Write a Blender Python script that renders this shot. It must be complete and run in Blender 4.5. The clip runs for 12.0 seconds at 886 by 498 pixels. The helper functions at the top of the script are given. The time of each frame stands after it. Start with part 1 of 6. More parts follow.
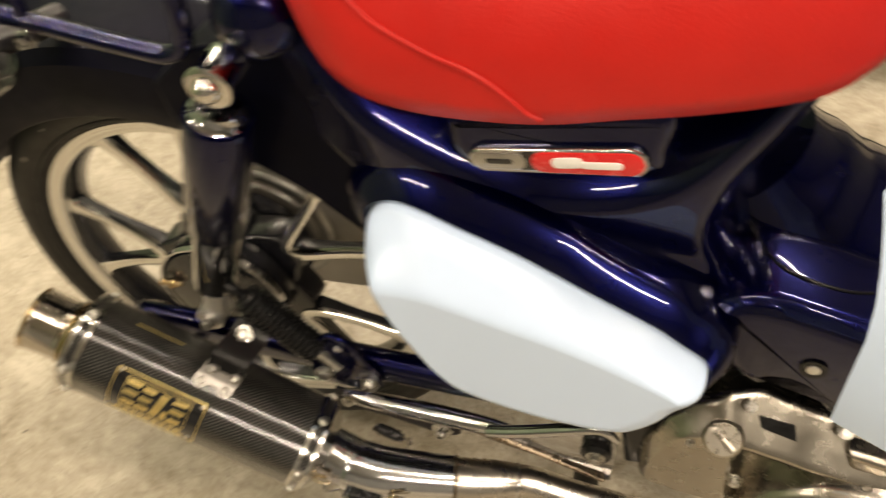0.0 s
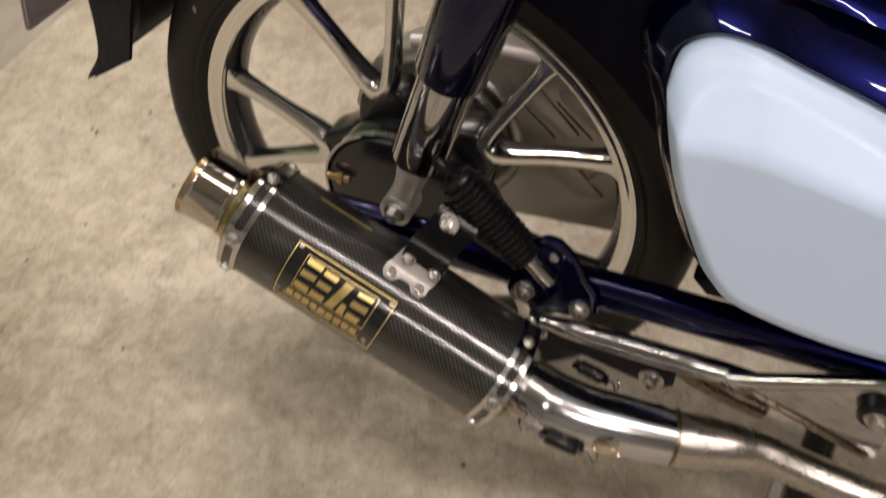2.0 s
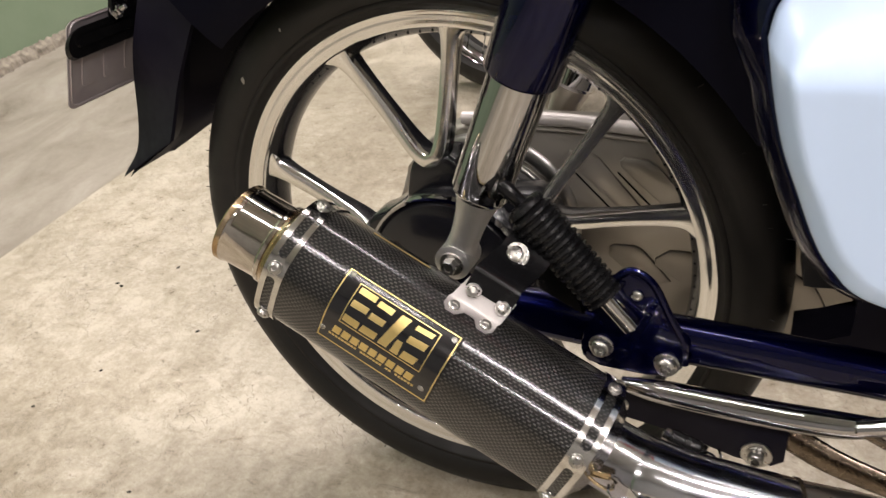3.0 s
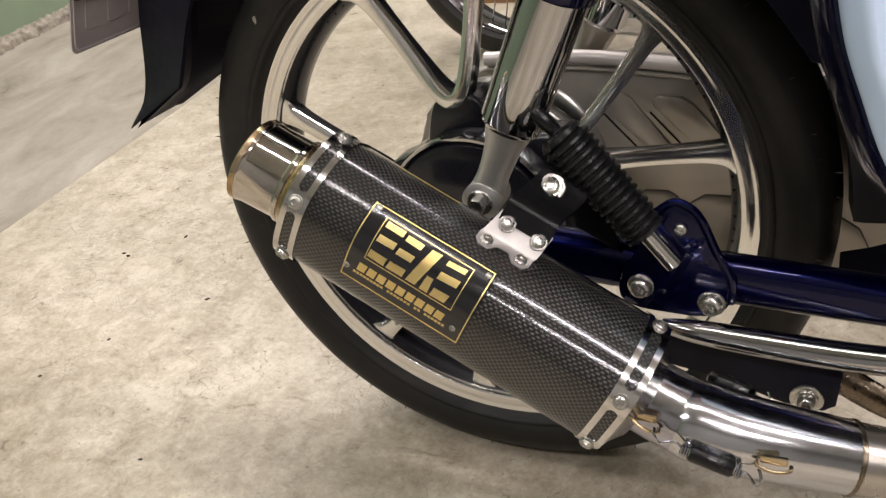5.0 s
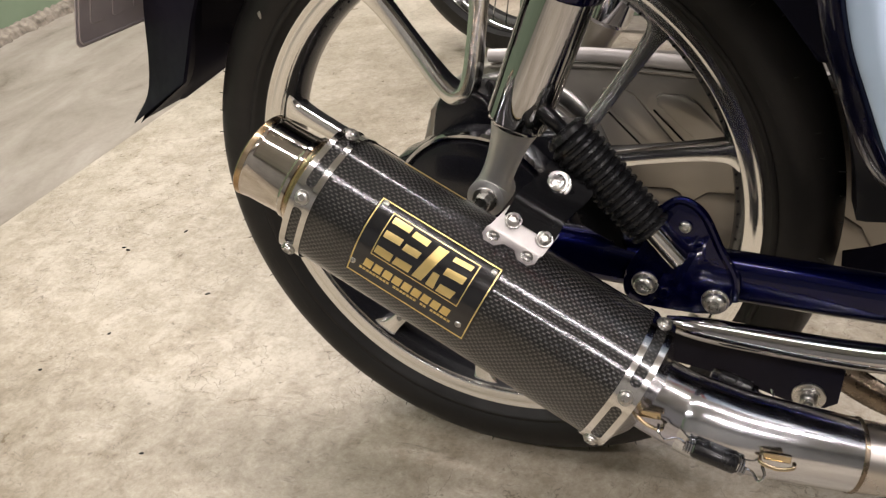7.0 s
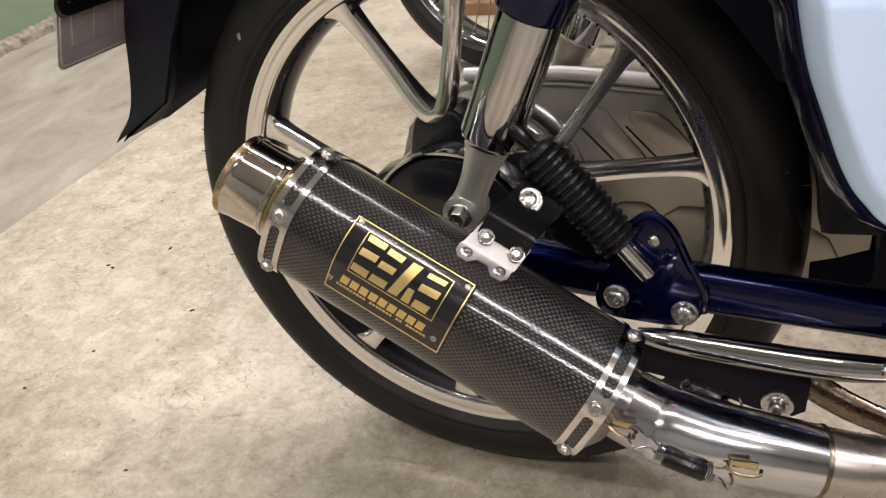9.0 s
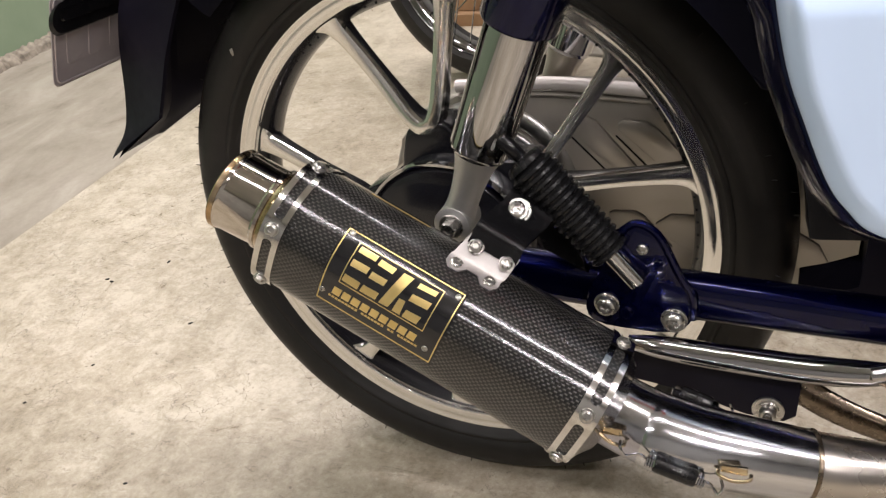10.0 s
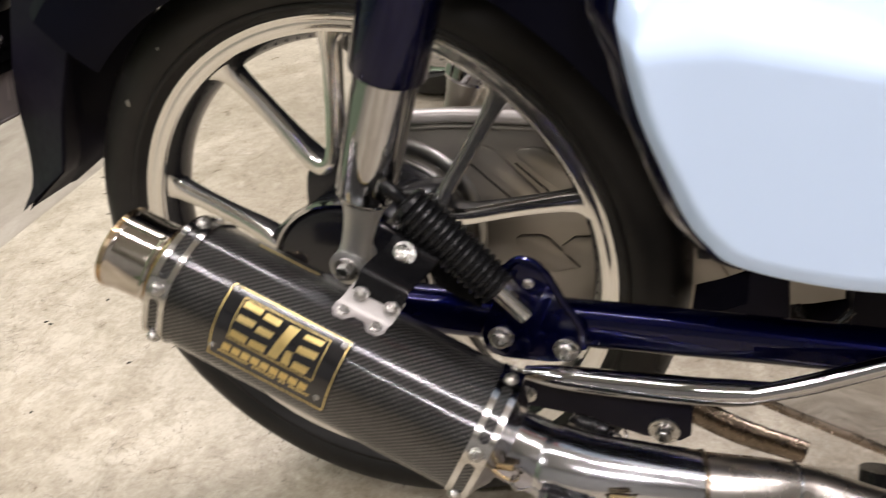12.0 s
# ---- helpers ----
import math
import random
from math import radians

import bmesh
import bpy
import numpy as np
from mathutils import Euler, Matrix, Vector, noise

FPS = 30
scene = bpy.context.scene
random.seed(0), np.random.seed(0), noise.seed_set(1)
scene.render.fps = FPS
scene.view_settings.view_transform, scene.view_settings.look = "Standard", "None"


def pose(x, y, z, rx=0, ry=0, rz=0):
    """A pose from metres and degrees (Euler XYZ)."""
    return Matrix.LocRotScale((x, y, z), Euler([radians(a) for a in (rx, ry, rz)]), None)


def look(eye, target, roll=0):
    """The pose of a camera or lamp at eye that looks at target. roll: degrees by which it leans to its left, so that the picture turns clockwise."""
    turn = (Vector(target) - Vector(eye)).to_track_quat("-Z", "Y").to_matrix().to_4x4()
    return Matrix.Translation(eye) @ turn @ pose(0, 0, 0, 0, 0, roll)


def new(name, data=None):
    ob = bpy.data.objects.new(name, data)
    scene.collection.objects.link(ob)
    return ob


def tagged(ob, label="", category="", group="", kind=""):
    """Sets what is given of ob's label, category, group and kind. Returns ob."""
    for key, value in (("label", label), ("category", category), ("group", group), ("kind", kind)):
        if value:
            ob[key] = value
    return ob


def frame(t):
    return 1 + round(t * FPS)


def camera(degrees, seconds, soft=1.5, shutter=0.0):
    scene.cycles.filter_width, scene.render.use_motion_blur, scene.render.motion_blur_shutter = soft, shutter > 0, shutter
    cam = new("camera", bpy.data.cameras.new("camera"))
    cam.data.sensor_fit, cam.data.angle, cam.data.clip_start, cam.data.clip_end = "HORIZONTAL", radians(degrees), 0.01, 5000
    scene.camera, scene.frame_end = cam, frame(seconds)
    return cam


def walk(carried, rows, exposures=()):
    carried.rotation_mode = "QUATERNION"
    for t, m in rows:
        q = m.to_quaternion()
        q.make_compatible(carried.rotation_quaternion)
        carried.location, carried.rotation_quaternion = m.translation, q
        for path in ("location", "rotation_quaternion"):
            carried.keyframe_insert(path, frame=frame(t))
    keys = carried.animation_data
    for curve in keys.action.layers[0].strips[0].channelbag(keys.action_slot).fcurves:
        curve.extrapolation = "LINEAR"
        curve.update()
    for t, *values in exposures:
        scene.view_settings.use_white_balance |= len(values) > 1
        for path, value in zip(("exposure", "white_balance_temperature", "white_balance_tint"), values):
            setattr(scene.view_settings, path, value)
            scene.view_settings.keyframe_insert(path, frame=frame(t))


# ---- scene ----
cam = camera(54.7, 12.0, soft=1.3, shutter=0.5)
PATH = [
    (0, (0.5192, -0.4456, 1.0263), (0.2204, 0.1146, 0.2538), -15.32),
    (0.2, (0.5087, -0.4747, 1.0510), (0.2190, -0.0069, 0.4031), -14.54),
    (0.5, (0.4623, -0.5194, 1.0780), (0.1173, 0.0422, 0.3259), -12.03),
    (0.7, (0.4485, -0.5410, 1.1014), (0.1485, -0.0714, 0.4595), -13.18),
    (1, (0.4246, -0.5698, 1.0989), (0.0920, -0.0222, 0.3311), -13.25),
    (1.2, (0.4189, -0.5666, 1.0559), (0.1356, -0.1181, 0.3917), -13.85),
    (1.3, (0.4072, -0.5522, 1.0161), (0.1264, -0.1173, 0.3420), -13.67),
    (1.5, (0.3717, -0.5309, 0.9675), (0.0601, -0.0258, 0.1627), -12.95),
    (1.7, (0.3639, -0.5029, 0.9361), (0.0829, -0.0881, 0.2494), -13.32),
    (2, (0.3374, -0.5032, 0.8705), (-0.0042, 0.0665, 0.1230), -10.86),
    (2.2, (0.3347, -0.5158, 0.8277), (0.0284, 0.0196, 0.2429), -10.06),
    (2.5, (0.3194, -0.5529, 0.7624), (-0.0583, 0.1420, 0.1506), -9.31),
    (2.7, (0.3126, -0.5722, 0.7338), (-0.0762, 0.1574, 0.1713), -9.14),
    (4.3, (0.2545, -0.5680, 0.6724), (-0.1619, 0.2027, 0.1900), -9.82),
    (4.5, (0.2630, -0.5703, 0.6644), (-0.1503, 0.1888, 0.1615), -9.99),
    (5, (0.2735, -0.5713, 0.6604), (-0.1301, 0.1696, 0.1236), -10.28),
    (5.5, (0.2719, -0.5717, 0.6603), (-0.1262, 0.1640, 0.1124), -10.24),
    (6, (0.2692, -0.5727, 0.6631), (-0.1268, 0.1640, 0.1151), -10.06),
    (6.5, (0.2694, -0.5746, 0.6653), (-0.1294, 0.1648, 0.1229), -9.94),
    (7, (0.2684, -0.5754, 0.6625), (-0.1305, 0.1649, 0.1213), -9.79),
    (9, (0.2819, -0.5808, 0.6703), (-0.1063, 0.1727, 0.1396), -9.83),
    (9.5, (0.2844, -0.5830, 0.6698), (-0.1053, 0.1746, 0.1461), -9.94),
    (10, (0.2913, -0.5822, 0.6729), (-0.0998, 0.1765, 0.1519), -10.56),
    (10.5, (0.2955, -0.5855, 0.6746), (-0.0971, 0.1746, 0.1567), -11.04),
    (11, (0.2971, -0.5821, 0.6728), (-0.0950, 0.1787, 0.1558), -11.31),
    (11.5, (0.3081, -0.5786, 0.6784), (-0.0840, 0.1835, 0.1632), -12.52),
    (12, (0.3503, -0.5505, 0.6912), (-0.0156, 0.2175, 0.1655), -13.26),
]
walk(cam, [(t, look(eye, target, roll)) for t, eye, target, roll in PATH],
     [(0.0, 0.10, 8100.0, 6.0), (0.5, 0.22, 6600.0, 9.0), (1.0, -0.06, 6500.0, 9.0), (1.5, -0.30, 6700.0, 11.0), (2.0, -0.32, 6850.0, 13.0), (2.5, 0.04, 6800.0, 13.0), (3.2, 0.22, 6300.0, 11.0), (9.0, 0.24, 6250.0, 12.0), (12.0, 0.29, 6200.0, 12.0)])

# ---- world and light: a closed garage lit by ceiling tubes ----
world = bpy.data.worlds.new("garage_air")
scene.world = world
world.use_nodes = True
world.node_tree.nodes["Background"].inputs[0].default_value = (0.9, 0.92, 1.0, 1)
world.node_tree.nodes["Background"].inputs[1].default_value = 0.03

LAMPS = [(-1.15, -2.0, 32.0), (1.9, -2.0, 57.0), (-1.15, -0.55, 10.3), (0.4, -0.55, 12.0), (1.9, -0.55, 32.0),
         (-1.15, 0.9, 38.0), (0.4, 0.9, 9.5), (1.9, 0.9, 39.6), (-1.15, 2.35, 34.4), (0.4, 2.35, 8.6), (1.9, 2.35, 34.4)]


# ---- materials ----
def nodes_of(name, color=(0.5, 0.5, 0.5), rough=0.5, metal=0.0, coat=0.0, spec=0.5):
    m = bpy.data.materials.new(name)
    m.use_nodes = True
    nt = m.node_tree
    b = nt.nodes["Principled BSDF"]
    b.inputs["Base Color"].default_value = (*color, 1)
    b.inputs["Roughness"].default_value = rough
    b.inputs["Metallic"].default_value = metal
    b.inputs["Coat Weight"].default_value = coat
    b.inputs["Coat Roughness"].default_value = 0.03
    b.inputs["Coat IOR"].default_value = 1.33
    b.inputs["Specular IOR Level"].default_value = spec
    return m, nt, b


def node(nt, kind, **values):
    n = nt.nodes.new(kind)
    for key, value in values.items():
        if key in n.inputs:
            n.inputs[key].default_value = value
    return n


def math_node(nt, op, a, b=None, clamp=False):
    n = nt.nodes.new("ShaderNodeMath")
    n.operation = op
    n.use_clamp = clamp
    for i, v in enumerate((a, b)):
        if v is None:
            continue
        if isinstance(v, (int, float)):
            n.inputs[i].default_value = v
        else:
            nt.links.new(v, n.inputs[i])
    return n.outputs[0]


def ramp(nt, src, stops):
    r = nt.nodes.new("ShaderNodeValToRGB")
    el = r.color_ramp.elements
    el[0].position, el[0].color = stops[0][0], (*stops[0][1], 1)
    el[1].position, el[1].color = stops[-1][0], (*stops[-1][1], 1)
    for pos, c in stops[1:-1]:
        e = el.new(pos)
        e.color = (*c, 1)
    nt.links.new(src, r.inputs[0])
    return r.outputs[0]


def noise_tex(nt, scale, detail=4.0, rough=0.55, coords="Object", stretch=None, distortion=0.0):
    tc = nt.nodes.new("ShaderNodeTexCoord")
    out = tc.outputs[coords]
    if stretch:
        mp = nt.nodes.new("ShaderNodeMapping")
        mp.inputs["Scale"].default_value = stretch
        nt.links.new(out, mp.inputs[0])
        out = mp.outputs[0]
    n = node(nt, "ShaderNodeTexNoise", Scale=scale, Detail=detail, Roughness=rough, Distortion=distortion)
    nt.links.new(out, n.inputs["Vector"])
    return n.outputs[0]


def bump(nt, b, height, strength=0.2, distance=0.001):
    n = node(nt, "ShaderNodeBump", Strength=strength, Distance=distance)
    nt.links.new(height, n.inputs["Height"])
    nt.links.new(n.outputs[0], b.inputs["Normal"])
    return n


def vary(nt, b, lo, hi, scale, detail=4.0, stretch=None):
    f = noise_tex(nt, scale, detail, stretch=stretch)
    nt.links.new(ramp(nt, f, [(0.3, lo), (0.7, hi)]), b.inputs["Base Color"])
    return f


def vary_rough(nt, b, lo, hi, scale, stretch=None):
    f = noise_tex(nt, scale, 5.0, stretch=stretch)
    mr = node(nt, "ShaderNodeMapRange")
    mr.inputs["From Min"].default_value, mr.inputs["From Max"].default_value = 0.3, 0.7
    mr.inputs["To Min"].default_value, mr.inputs["To Max"].default_value = lo, hi
    nt.links.new(f, mr.inputs["Value"])
    nt.links.new(mr.outputs[0], b.inputs["Roughness"])
    return f


def mat_simple(name, lo, hi, scale, r_lo, r_hi, metal=0.0, coat=0.0, grain=0.0, grain_scale=600.0, stretch=None, spec=0.5):
    m, nt, b = nodes_of(name, lo, r_lo, metal, coat, spec)
    vary(nt, b, lo, hi, scale)
    vary_rough(nt, b, r_lo, r_hi, scale * 3, stretch)
    if grain:
        bump(nt, b, noise_tex(nt, grain_scale, 3.0, stretch=stretch), grain, 0.0006)
    return m


NAVY = mat_simple("navy_paint", (0.0009, 0.0017, 0.029), (0.0011, 0.0021, 0.036), 20, 0.22, 0.28, metal=0.85, coat=1.0, spec=0.1)
BLACK_PAINT = mat_simple("black_paint", (0.0035, 0.0035, 0.004), (0.006, 0.006, 0.0065), 30, 0.18, 0.28, spec=0.25)
BLACK_PLASTIC = mat_simple("black_plastic", (0.006, 0.006, 0.008), (0.010, 0.010, 0.012), 25, 0.3, 0.45, grain=0.1)
RUBBER = mat_simple("rubber", (0.0085, 0.0078, 0.0072), (0.0150, 0.0138, 0.0126), 14, 0.42, 0.6, grain=0.25, spec=0.3)
BOOT = mat_simple("boot_rubber", (0.005, 0.005, 0.0055), (0.009, 0.009, 0.0095), 40, 0.2, 0.32, grain=0.06, spec=0.3)
CHROME = mat_simple("chrome", (0.42, 0.42, 0.43), (0.47, 0.47, 0.48), 15, 0.03, 0.06, metal=1.0)
STEEL = mat_simple("brushed_steel", (0.56, 0.548, 0.53), (0.64, 0.628, 0.605), 40, 0.09, 0.15, metal=1.0)
PIPE = mat_simple("pipe_steel", (0.52, 0.528, 0.555), (0.60, 0.606, 0.625), 30, 0.12, 0.18, metal=1.0)
POLISHED = mat_simple("polished_steel", (0.62, 0.60, 0.57), (0.70, 0.68, 0.645), 30, 0.05, 0.09, metal=1.0)
BRUSHED = mat_simple("satin_bracket_steel", (0.36, 0.343, 0.33), (0.43, 0.41, 0.395), 60, 0.42, 0.52, metal=1.0)
ZINC = mat_simple("zinc_plate", (0.42, 0.41, 0.39), (0.52, 0.51, 0.48), 90, 0.24, 0.34, metal=1.0)
ALLOY = mat_simple("cast_alloy", (0.36, 0.355, 0.34), (0.48, 0.47, 0.45), 60, 0.3, 0.42, metal=1.0, grain=0.15)
RIM_FACE = mat_simple("machined_rim", (0.76, 0.75, 0.725), (0.84, 0.83, 0.80), 5, 0.11, 0.16, metal=0.95)
SATIN = mat_simple("satin_alloy", (0.70, 0.70, 0.685), (0.78, 0.775, 0.76), 50, 0.42, 0.52, metal=1.0)
RIM_DARK = mat_simple("dark_rim_paint", (0.007, 0.007, 0.009), (0.010, 0.010, 0.013), 60, 0.2, 0.26, coat=0.35, spec=0.4)
ENGINE_CASE = mat_simple("engine_case", (0.34, 0.315, 0.275), (0.42, 0.39, 0.345), 25, 0.2, 0.3, metal=1.0, grain=0.05)
CAP_ALLOY = mat_simple("cap_alloy", (0.40, 0.37, 0.32), (0.50, 0.465, 0.41), 60, 0.24, 0.34, metal=1.0)
FRONT_STEEL = mat_simple("front_pipe_steel", (0.44, 0.412, 0.38), (0.50, 0.47, 0.435), 14, 0.25, 0.30, metal=1.0)
TIP_STEEL = mat_simple("warm_mirror_steel", (0.49, 0.45, 0.405), (0.58, 0.54, 0.49), 30, 0.06, 0.10, metal=1.0)
WHITE = mat_simple("pale_blue_white_paint", (0.585, 0.735, 0.988), (0.595, 0.745, 0.99), 6, 0.29, 0.31, coat=0.22)
RED = mat_simple("red_vinyl", (0.46, 0.010, 0.009), (0.52, 0.014, 0.012), 18, 0.42, 0.56, grain=0.5, grain_scale=420, spec=0.35)
BROWNED = mat_simple("browned_steel", (0.13, 0.105, 0.08), (0.25, 0.20, 0.15), 45, 0.22, 0.32, metal=1.0)
LUG = mat_simple("gold_tint_steel", (0.40, 0.31, 0.19), (0.58, 0.49, 0.33), 60, 0.14, 0.24, metal=1.0)
GOLD = mat_simple("gold_print", (0.66, 0.50, 0.19), (0.76, 0.60, 0.26), 60, 0.28, 0.4, metal=0.85)
FENDER = mat_simple("dark_navy_fender_paint", (0.0016, 0.0018, 0.0060), (0.0020, 0.0022, 0.0080), 20, 0.5, 0.6, metal=0.3, coat=0.06, spec=0.08)
FLAP = mat_simple("flap_plastic", (0.0062, 0.0056, 0.0110), (0.0095, 0.0086, 0.0150), 30, 0.4, 0.5, spec=0.1)
PLATE_BLACK = mat_simple("badge_black", (0.006, 0.006, 0.007), (0.010, 0.010, 0.011), 50, 0.12, 0.2, coat=0.5)
CHAIN_GREY = mat_simple("grey_pressed_steel", (0.33, 0.305, 0.27), (0.39, 0.365, 0.325), 12, 0.30, 0.40, metal=0.55, coat=0.3)
# chain case lip: light on its upward side is put into this paler colour
LIT_LIP = mat_simple("lit_lip_steel", (0.55, 0.51, 0.49), (0.63, 0.59, 0.565), 30, 0.36, 0.46, metal=0.2)
NUMBER = mat_simple("number_plate_back", (0.36, 0.32, 0.33), (0.44, 0.40, 0.40), 25, 0.4, 0.5, metal=0.5)
BADGE_RED = mat_simple("badge_red", (0.55, 0.01, 0.015), (0.62, 0.015, 0.02), 30, 0.2, 0.3, coat=0.6)
PLAIN_WHITE = mat_simple("white_print", (0.75, 0.74, 0.72), (0.8, 0.8, 0.78), 30, 0.3, 0.4)
LAMP_RED = mat_simple("lamp_red", (0.45, 0.02, 0.02), (0.55, 0.03, 0.03), 30, 0.2, 0.3, coat=0.5)


def make_tinted_steel():
    m, nt, b = nodes_of("heat_tinted_steel", (0.5, 0.47, 0.43), 0.2, 1.0)
    f = noise_tex(nt, 9.0, 3.0)
    nt.links.new(ramp(nt, f, [(0.34, (0.52, 0.44, 0.34)), (0.44, (0.58, 0.55, 0.50)), (0.55, (0.48, 0.475, 0.47)), (0.72, (0.40, 0.40, 0.47))]), b.inputs["Base Color"])
    vary_rough(nt, b, 0.13, 0.22, 60, (1, 1, 6))
    return m


def make_bronze():
    m, nt, b = nodes_of("bronze_tint_steel", (0.5, 0.35, 0.15), 0.2, 1.0)
    f = noise_tex(nt, 30.0, 3.0)
    nt.links.new(ramp(nt, f, [(0.3, (0.30, 0.18, 0.085)), (0.5, (0.46, 0.32, 0.17)), (0.7, (0.60, 0.50, 0.36))]), b.inputs["Base Color"])
    vary_rough(nt, b, 0.14, 0.26, 80)
    return m


def make_carbon():
    m, nt, b = nodes_of("carbon_weave", (0.02, 0.02, 0.02), 0.3, 0.0, 1.0, 0.2)
    tc = nt.nodes.new("ShaderNodeTexCoord")
    sep = nt.nodes.new("ShaderNodeSeparateXYZ")
    nt.links.new(tc.outputs["UV"], sep.inputs[0])
    u = math_node(nt, "MULTIPLY", sep.outputs[0], 1 / 0.0021)
    v = math_node(nt, "MULTIPLY", sep.outputs[1], 1 / 0.0021)
    fu, fv = math_node(nt, "FLOOR", u), math_node(nt, "FLOOR", v)
    par = math_node(nt, "MODULO", math_node(nt, "ADD", math_node(nt, "ADD", fu, fv), 1000.0), 2.0)
    warp = math_node(nt, "SINE", math_node(nt, "MULTIPLY", math_node(nt, "FRACT", u), math.pi))
    weft = math_node(nt, "SINE", math_node(nt, "MULTIPLY", math_node(nt, "FRACT", v), math.pi))
    mixh = nt.nodes.new("ShaderNodeMix")
    nt.links.new(par, mixh.inputs[0])
    nt.links.new(warp, mixh.inputs[2])
    nt.links.new(weft, mixh.inputs[3])
    h = mixh.outputs[0]
    bump(nt, b, h, 0.6, 0.0005)
    cn = node(nt, "ShaderNodeBump", Strength=0.15, Distance=0.0004)
    nt.links.new(warp, cn.inputs["Height"])
    nt.links.new(cn.outputs[0], b.inputs["Coat Normal"])
    shade = math_node(nt, "MULTIPLY", math_node(nt, "ADD", math_node(nt, "MULTIPLY", par, 0.85), 0.15), h)
    big = noise_tex(nt, 35.0, 3.0)
    mix = math_node(nt, "MULTIPLY", shade, math_node(nt, "ADD", big, 0.5))
    nt.links.new(ramp(nt, mix, [(0.3, (0.0010, 0.0010, 0.0010)), (0.62, (0.0018, 0.0017, 0.0016)), (0.98, (0.062, 0.059, 0.055))]), b.inputs["Base Color"])
    nt.links.new(ramp(nt, par, [(0.0, (0.5, 0.5, 0.5)), (1.0, (0.3, 0.3, 0.3))]), b.inputs["Roughness"])
    b.inputs["Coat Roughness"].default_value = 0.115
    b.inputs["Coat IOR"].default_value = 1.5
    return m


def make_floor():
    m, nt, b = nodes_of("worn_concrete", (0.5, 0.45, 0.38), 0.5)
    big = noise_tex(nt, 2.2, 6.0, 0.6, distortion=0.6)
    mid = noise_tex(nt, 24.0, 10.0, 0.72, distortion=0.5)
    fine = noise_tex(nt, 170.0, 6.0, 0.75)
    grit = noise_tex(nt, 62.0, 8.0, 0.8)
    s = math_node(nt, "ADD", math_node(nt, "MULTIPLY", big, 0.34), math_node(nt, "ADD", math_node(nt, "MULTIPLY", mid, 0.30), math_node(nt, "ADD", math_node(nt, "MULTIPLY", fine, 0.15), math_node(nt, "MULTIPLY", grit, 0.21))))
    col = ramp(nt, s, [(0.395, (0.190, 0.157, 0.110)), (0.452, (0.280, 0.240, 0.178)), (0.505, (0.368, 0.324, 0.252)), (0.575, (0.500, 0.453, 0.368))])
    # fine dark cracks
    tc = nt.nodes.new("ShaderNodeTexCoord")
    wob = node(nt, "ShaderNodeTexNoise", Scale=9.0, Detail=6.0)
    nt.links.new(tc.outputs["Object"], wob.inputs["Vector"])
    add = nt.nodes.new("ShaderNodeVectorMath")
    add.operation = "MULTIPLY_ADD"
    add.inputs[1].default_value = (0.35, 0.35, 0.35)
    nt.links.new(wob.outputs[1], add.inputs[0])
    nt.links.new(tc.outputs["Object"], add.inputs[2])
    vor = node(nt, "ShaderNodeTexVoronoi", Scale=11.0)
    vor.feature = "DISTANCE_TO_EDGE"
    nt.links.new(add.outputs[0], vor.inputs["Vector"])
    line = ramp(nt, vor.outputs["Distance"], [(0.0, (1, 1, 1)), (0.011, (0, 0, 0))])
    gate = ramp(nt, noise_tex(nt, 6.0, 4.0), [(0.47, (0, 0, 0)), (0.58, (0.8, 0.8, 0.8))])
    amount = math_node(nt, "MULTIPLY", line, gate)
    vor2 = node(nt, "ShaderNodeTexVoronoi", Scale=30.0)
    vor2.feature = "DISTANCE_TO_EDGE"
    nt.links.new(add.outputs[0], vor2.inputs["Vector"])
    line2 = ramp(nt, vor2.outputs["Distance"], [(0.0, (1, 1, 1)), (0.022, (0, 0, 0))])
    gate2 = ramp(nt, noise_tex(nt, 11.0, 5.0), [(0.52, (0, 0, 0)), (0.64, (0.7, 0.7, 0.7))])
    amount = math_node(nt, "MAXIMUM", amount, math_node(nt, "MULTIPLY", line2, gate2))
    spots = ramp(nt, noise_tex(nt, 70.0, 3.0), [(0.67, (0, 0, 0)), (0.74, (0.6, 0.6, 0.6))])
    amount = math_node(nt, "MAXIMUM", amount, spots)
    scratch = ramp(nt, noise_tex(nt, 34.0, 9.0, 0.72, stretch=(1.0, 2.6, 1.0), distortion=1.6), [(0.565, (0, 0, 0)), (0.66, (0.42, 0.42, 0.42))])
    amount = math_node(nt, "MAXIMUM", amount, scratch)
    mix = nt.nodes.new("ShaderNodeMix")
    mix.data_type = "RGBA"
    nt.links.new(amount, mix.inputs[0])
    nt.links.new(col, mix.inputs[6])
    mix.inputs[7].default_value = (0.115, 0.088, 0.060, 1)
    nt.links.new(mix.outputs[2], b.inputs["Base Color"])
    nt.links.new(ramp(nt, mid, [(0.35, (0.27, 0.27, 0.27)), (0.65, (0.46, 0.46, 0.46))]), b.inputs["Roughness"])
    bump(nt, b, math_node(nt, "SUBTRACT", math_node(nt, "ADD", math_node(nt, "ADD", mid, math_node(nt, "MULTIPLY", grit, 0.8)), math_node(nt, "MULTIPLY", fine, 0.5)), amount), 0.4, 0.002)
    return m


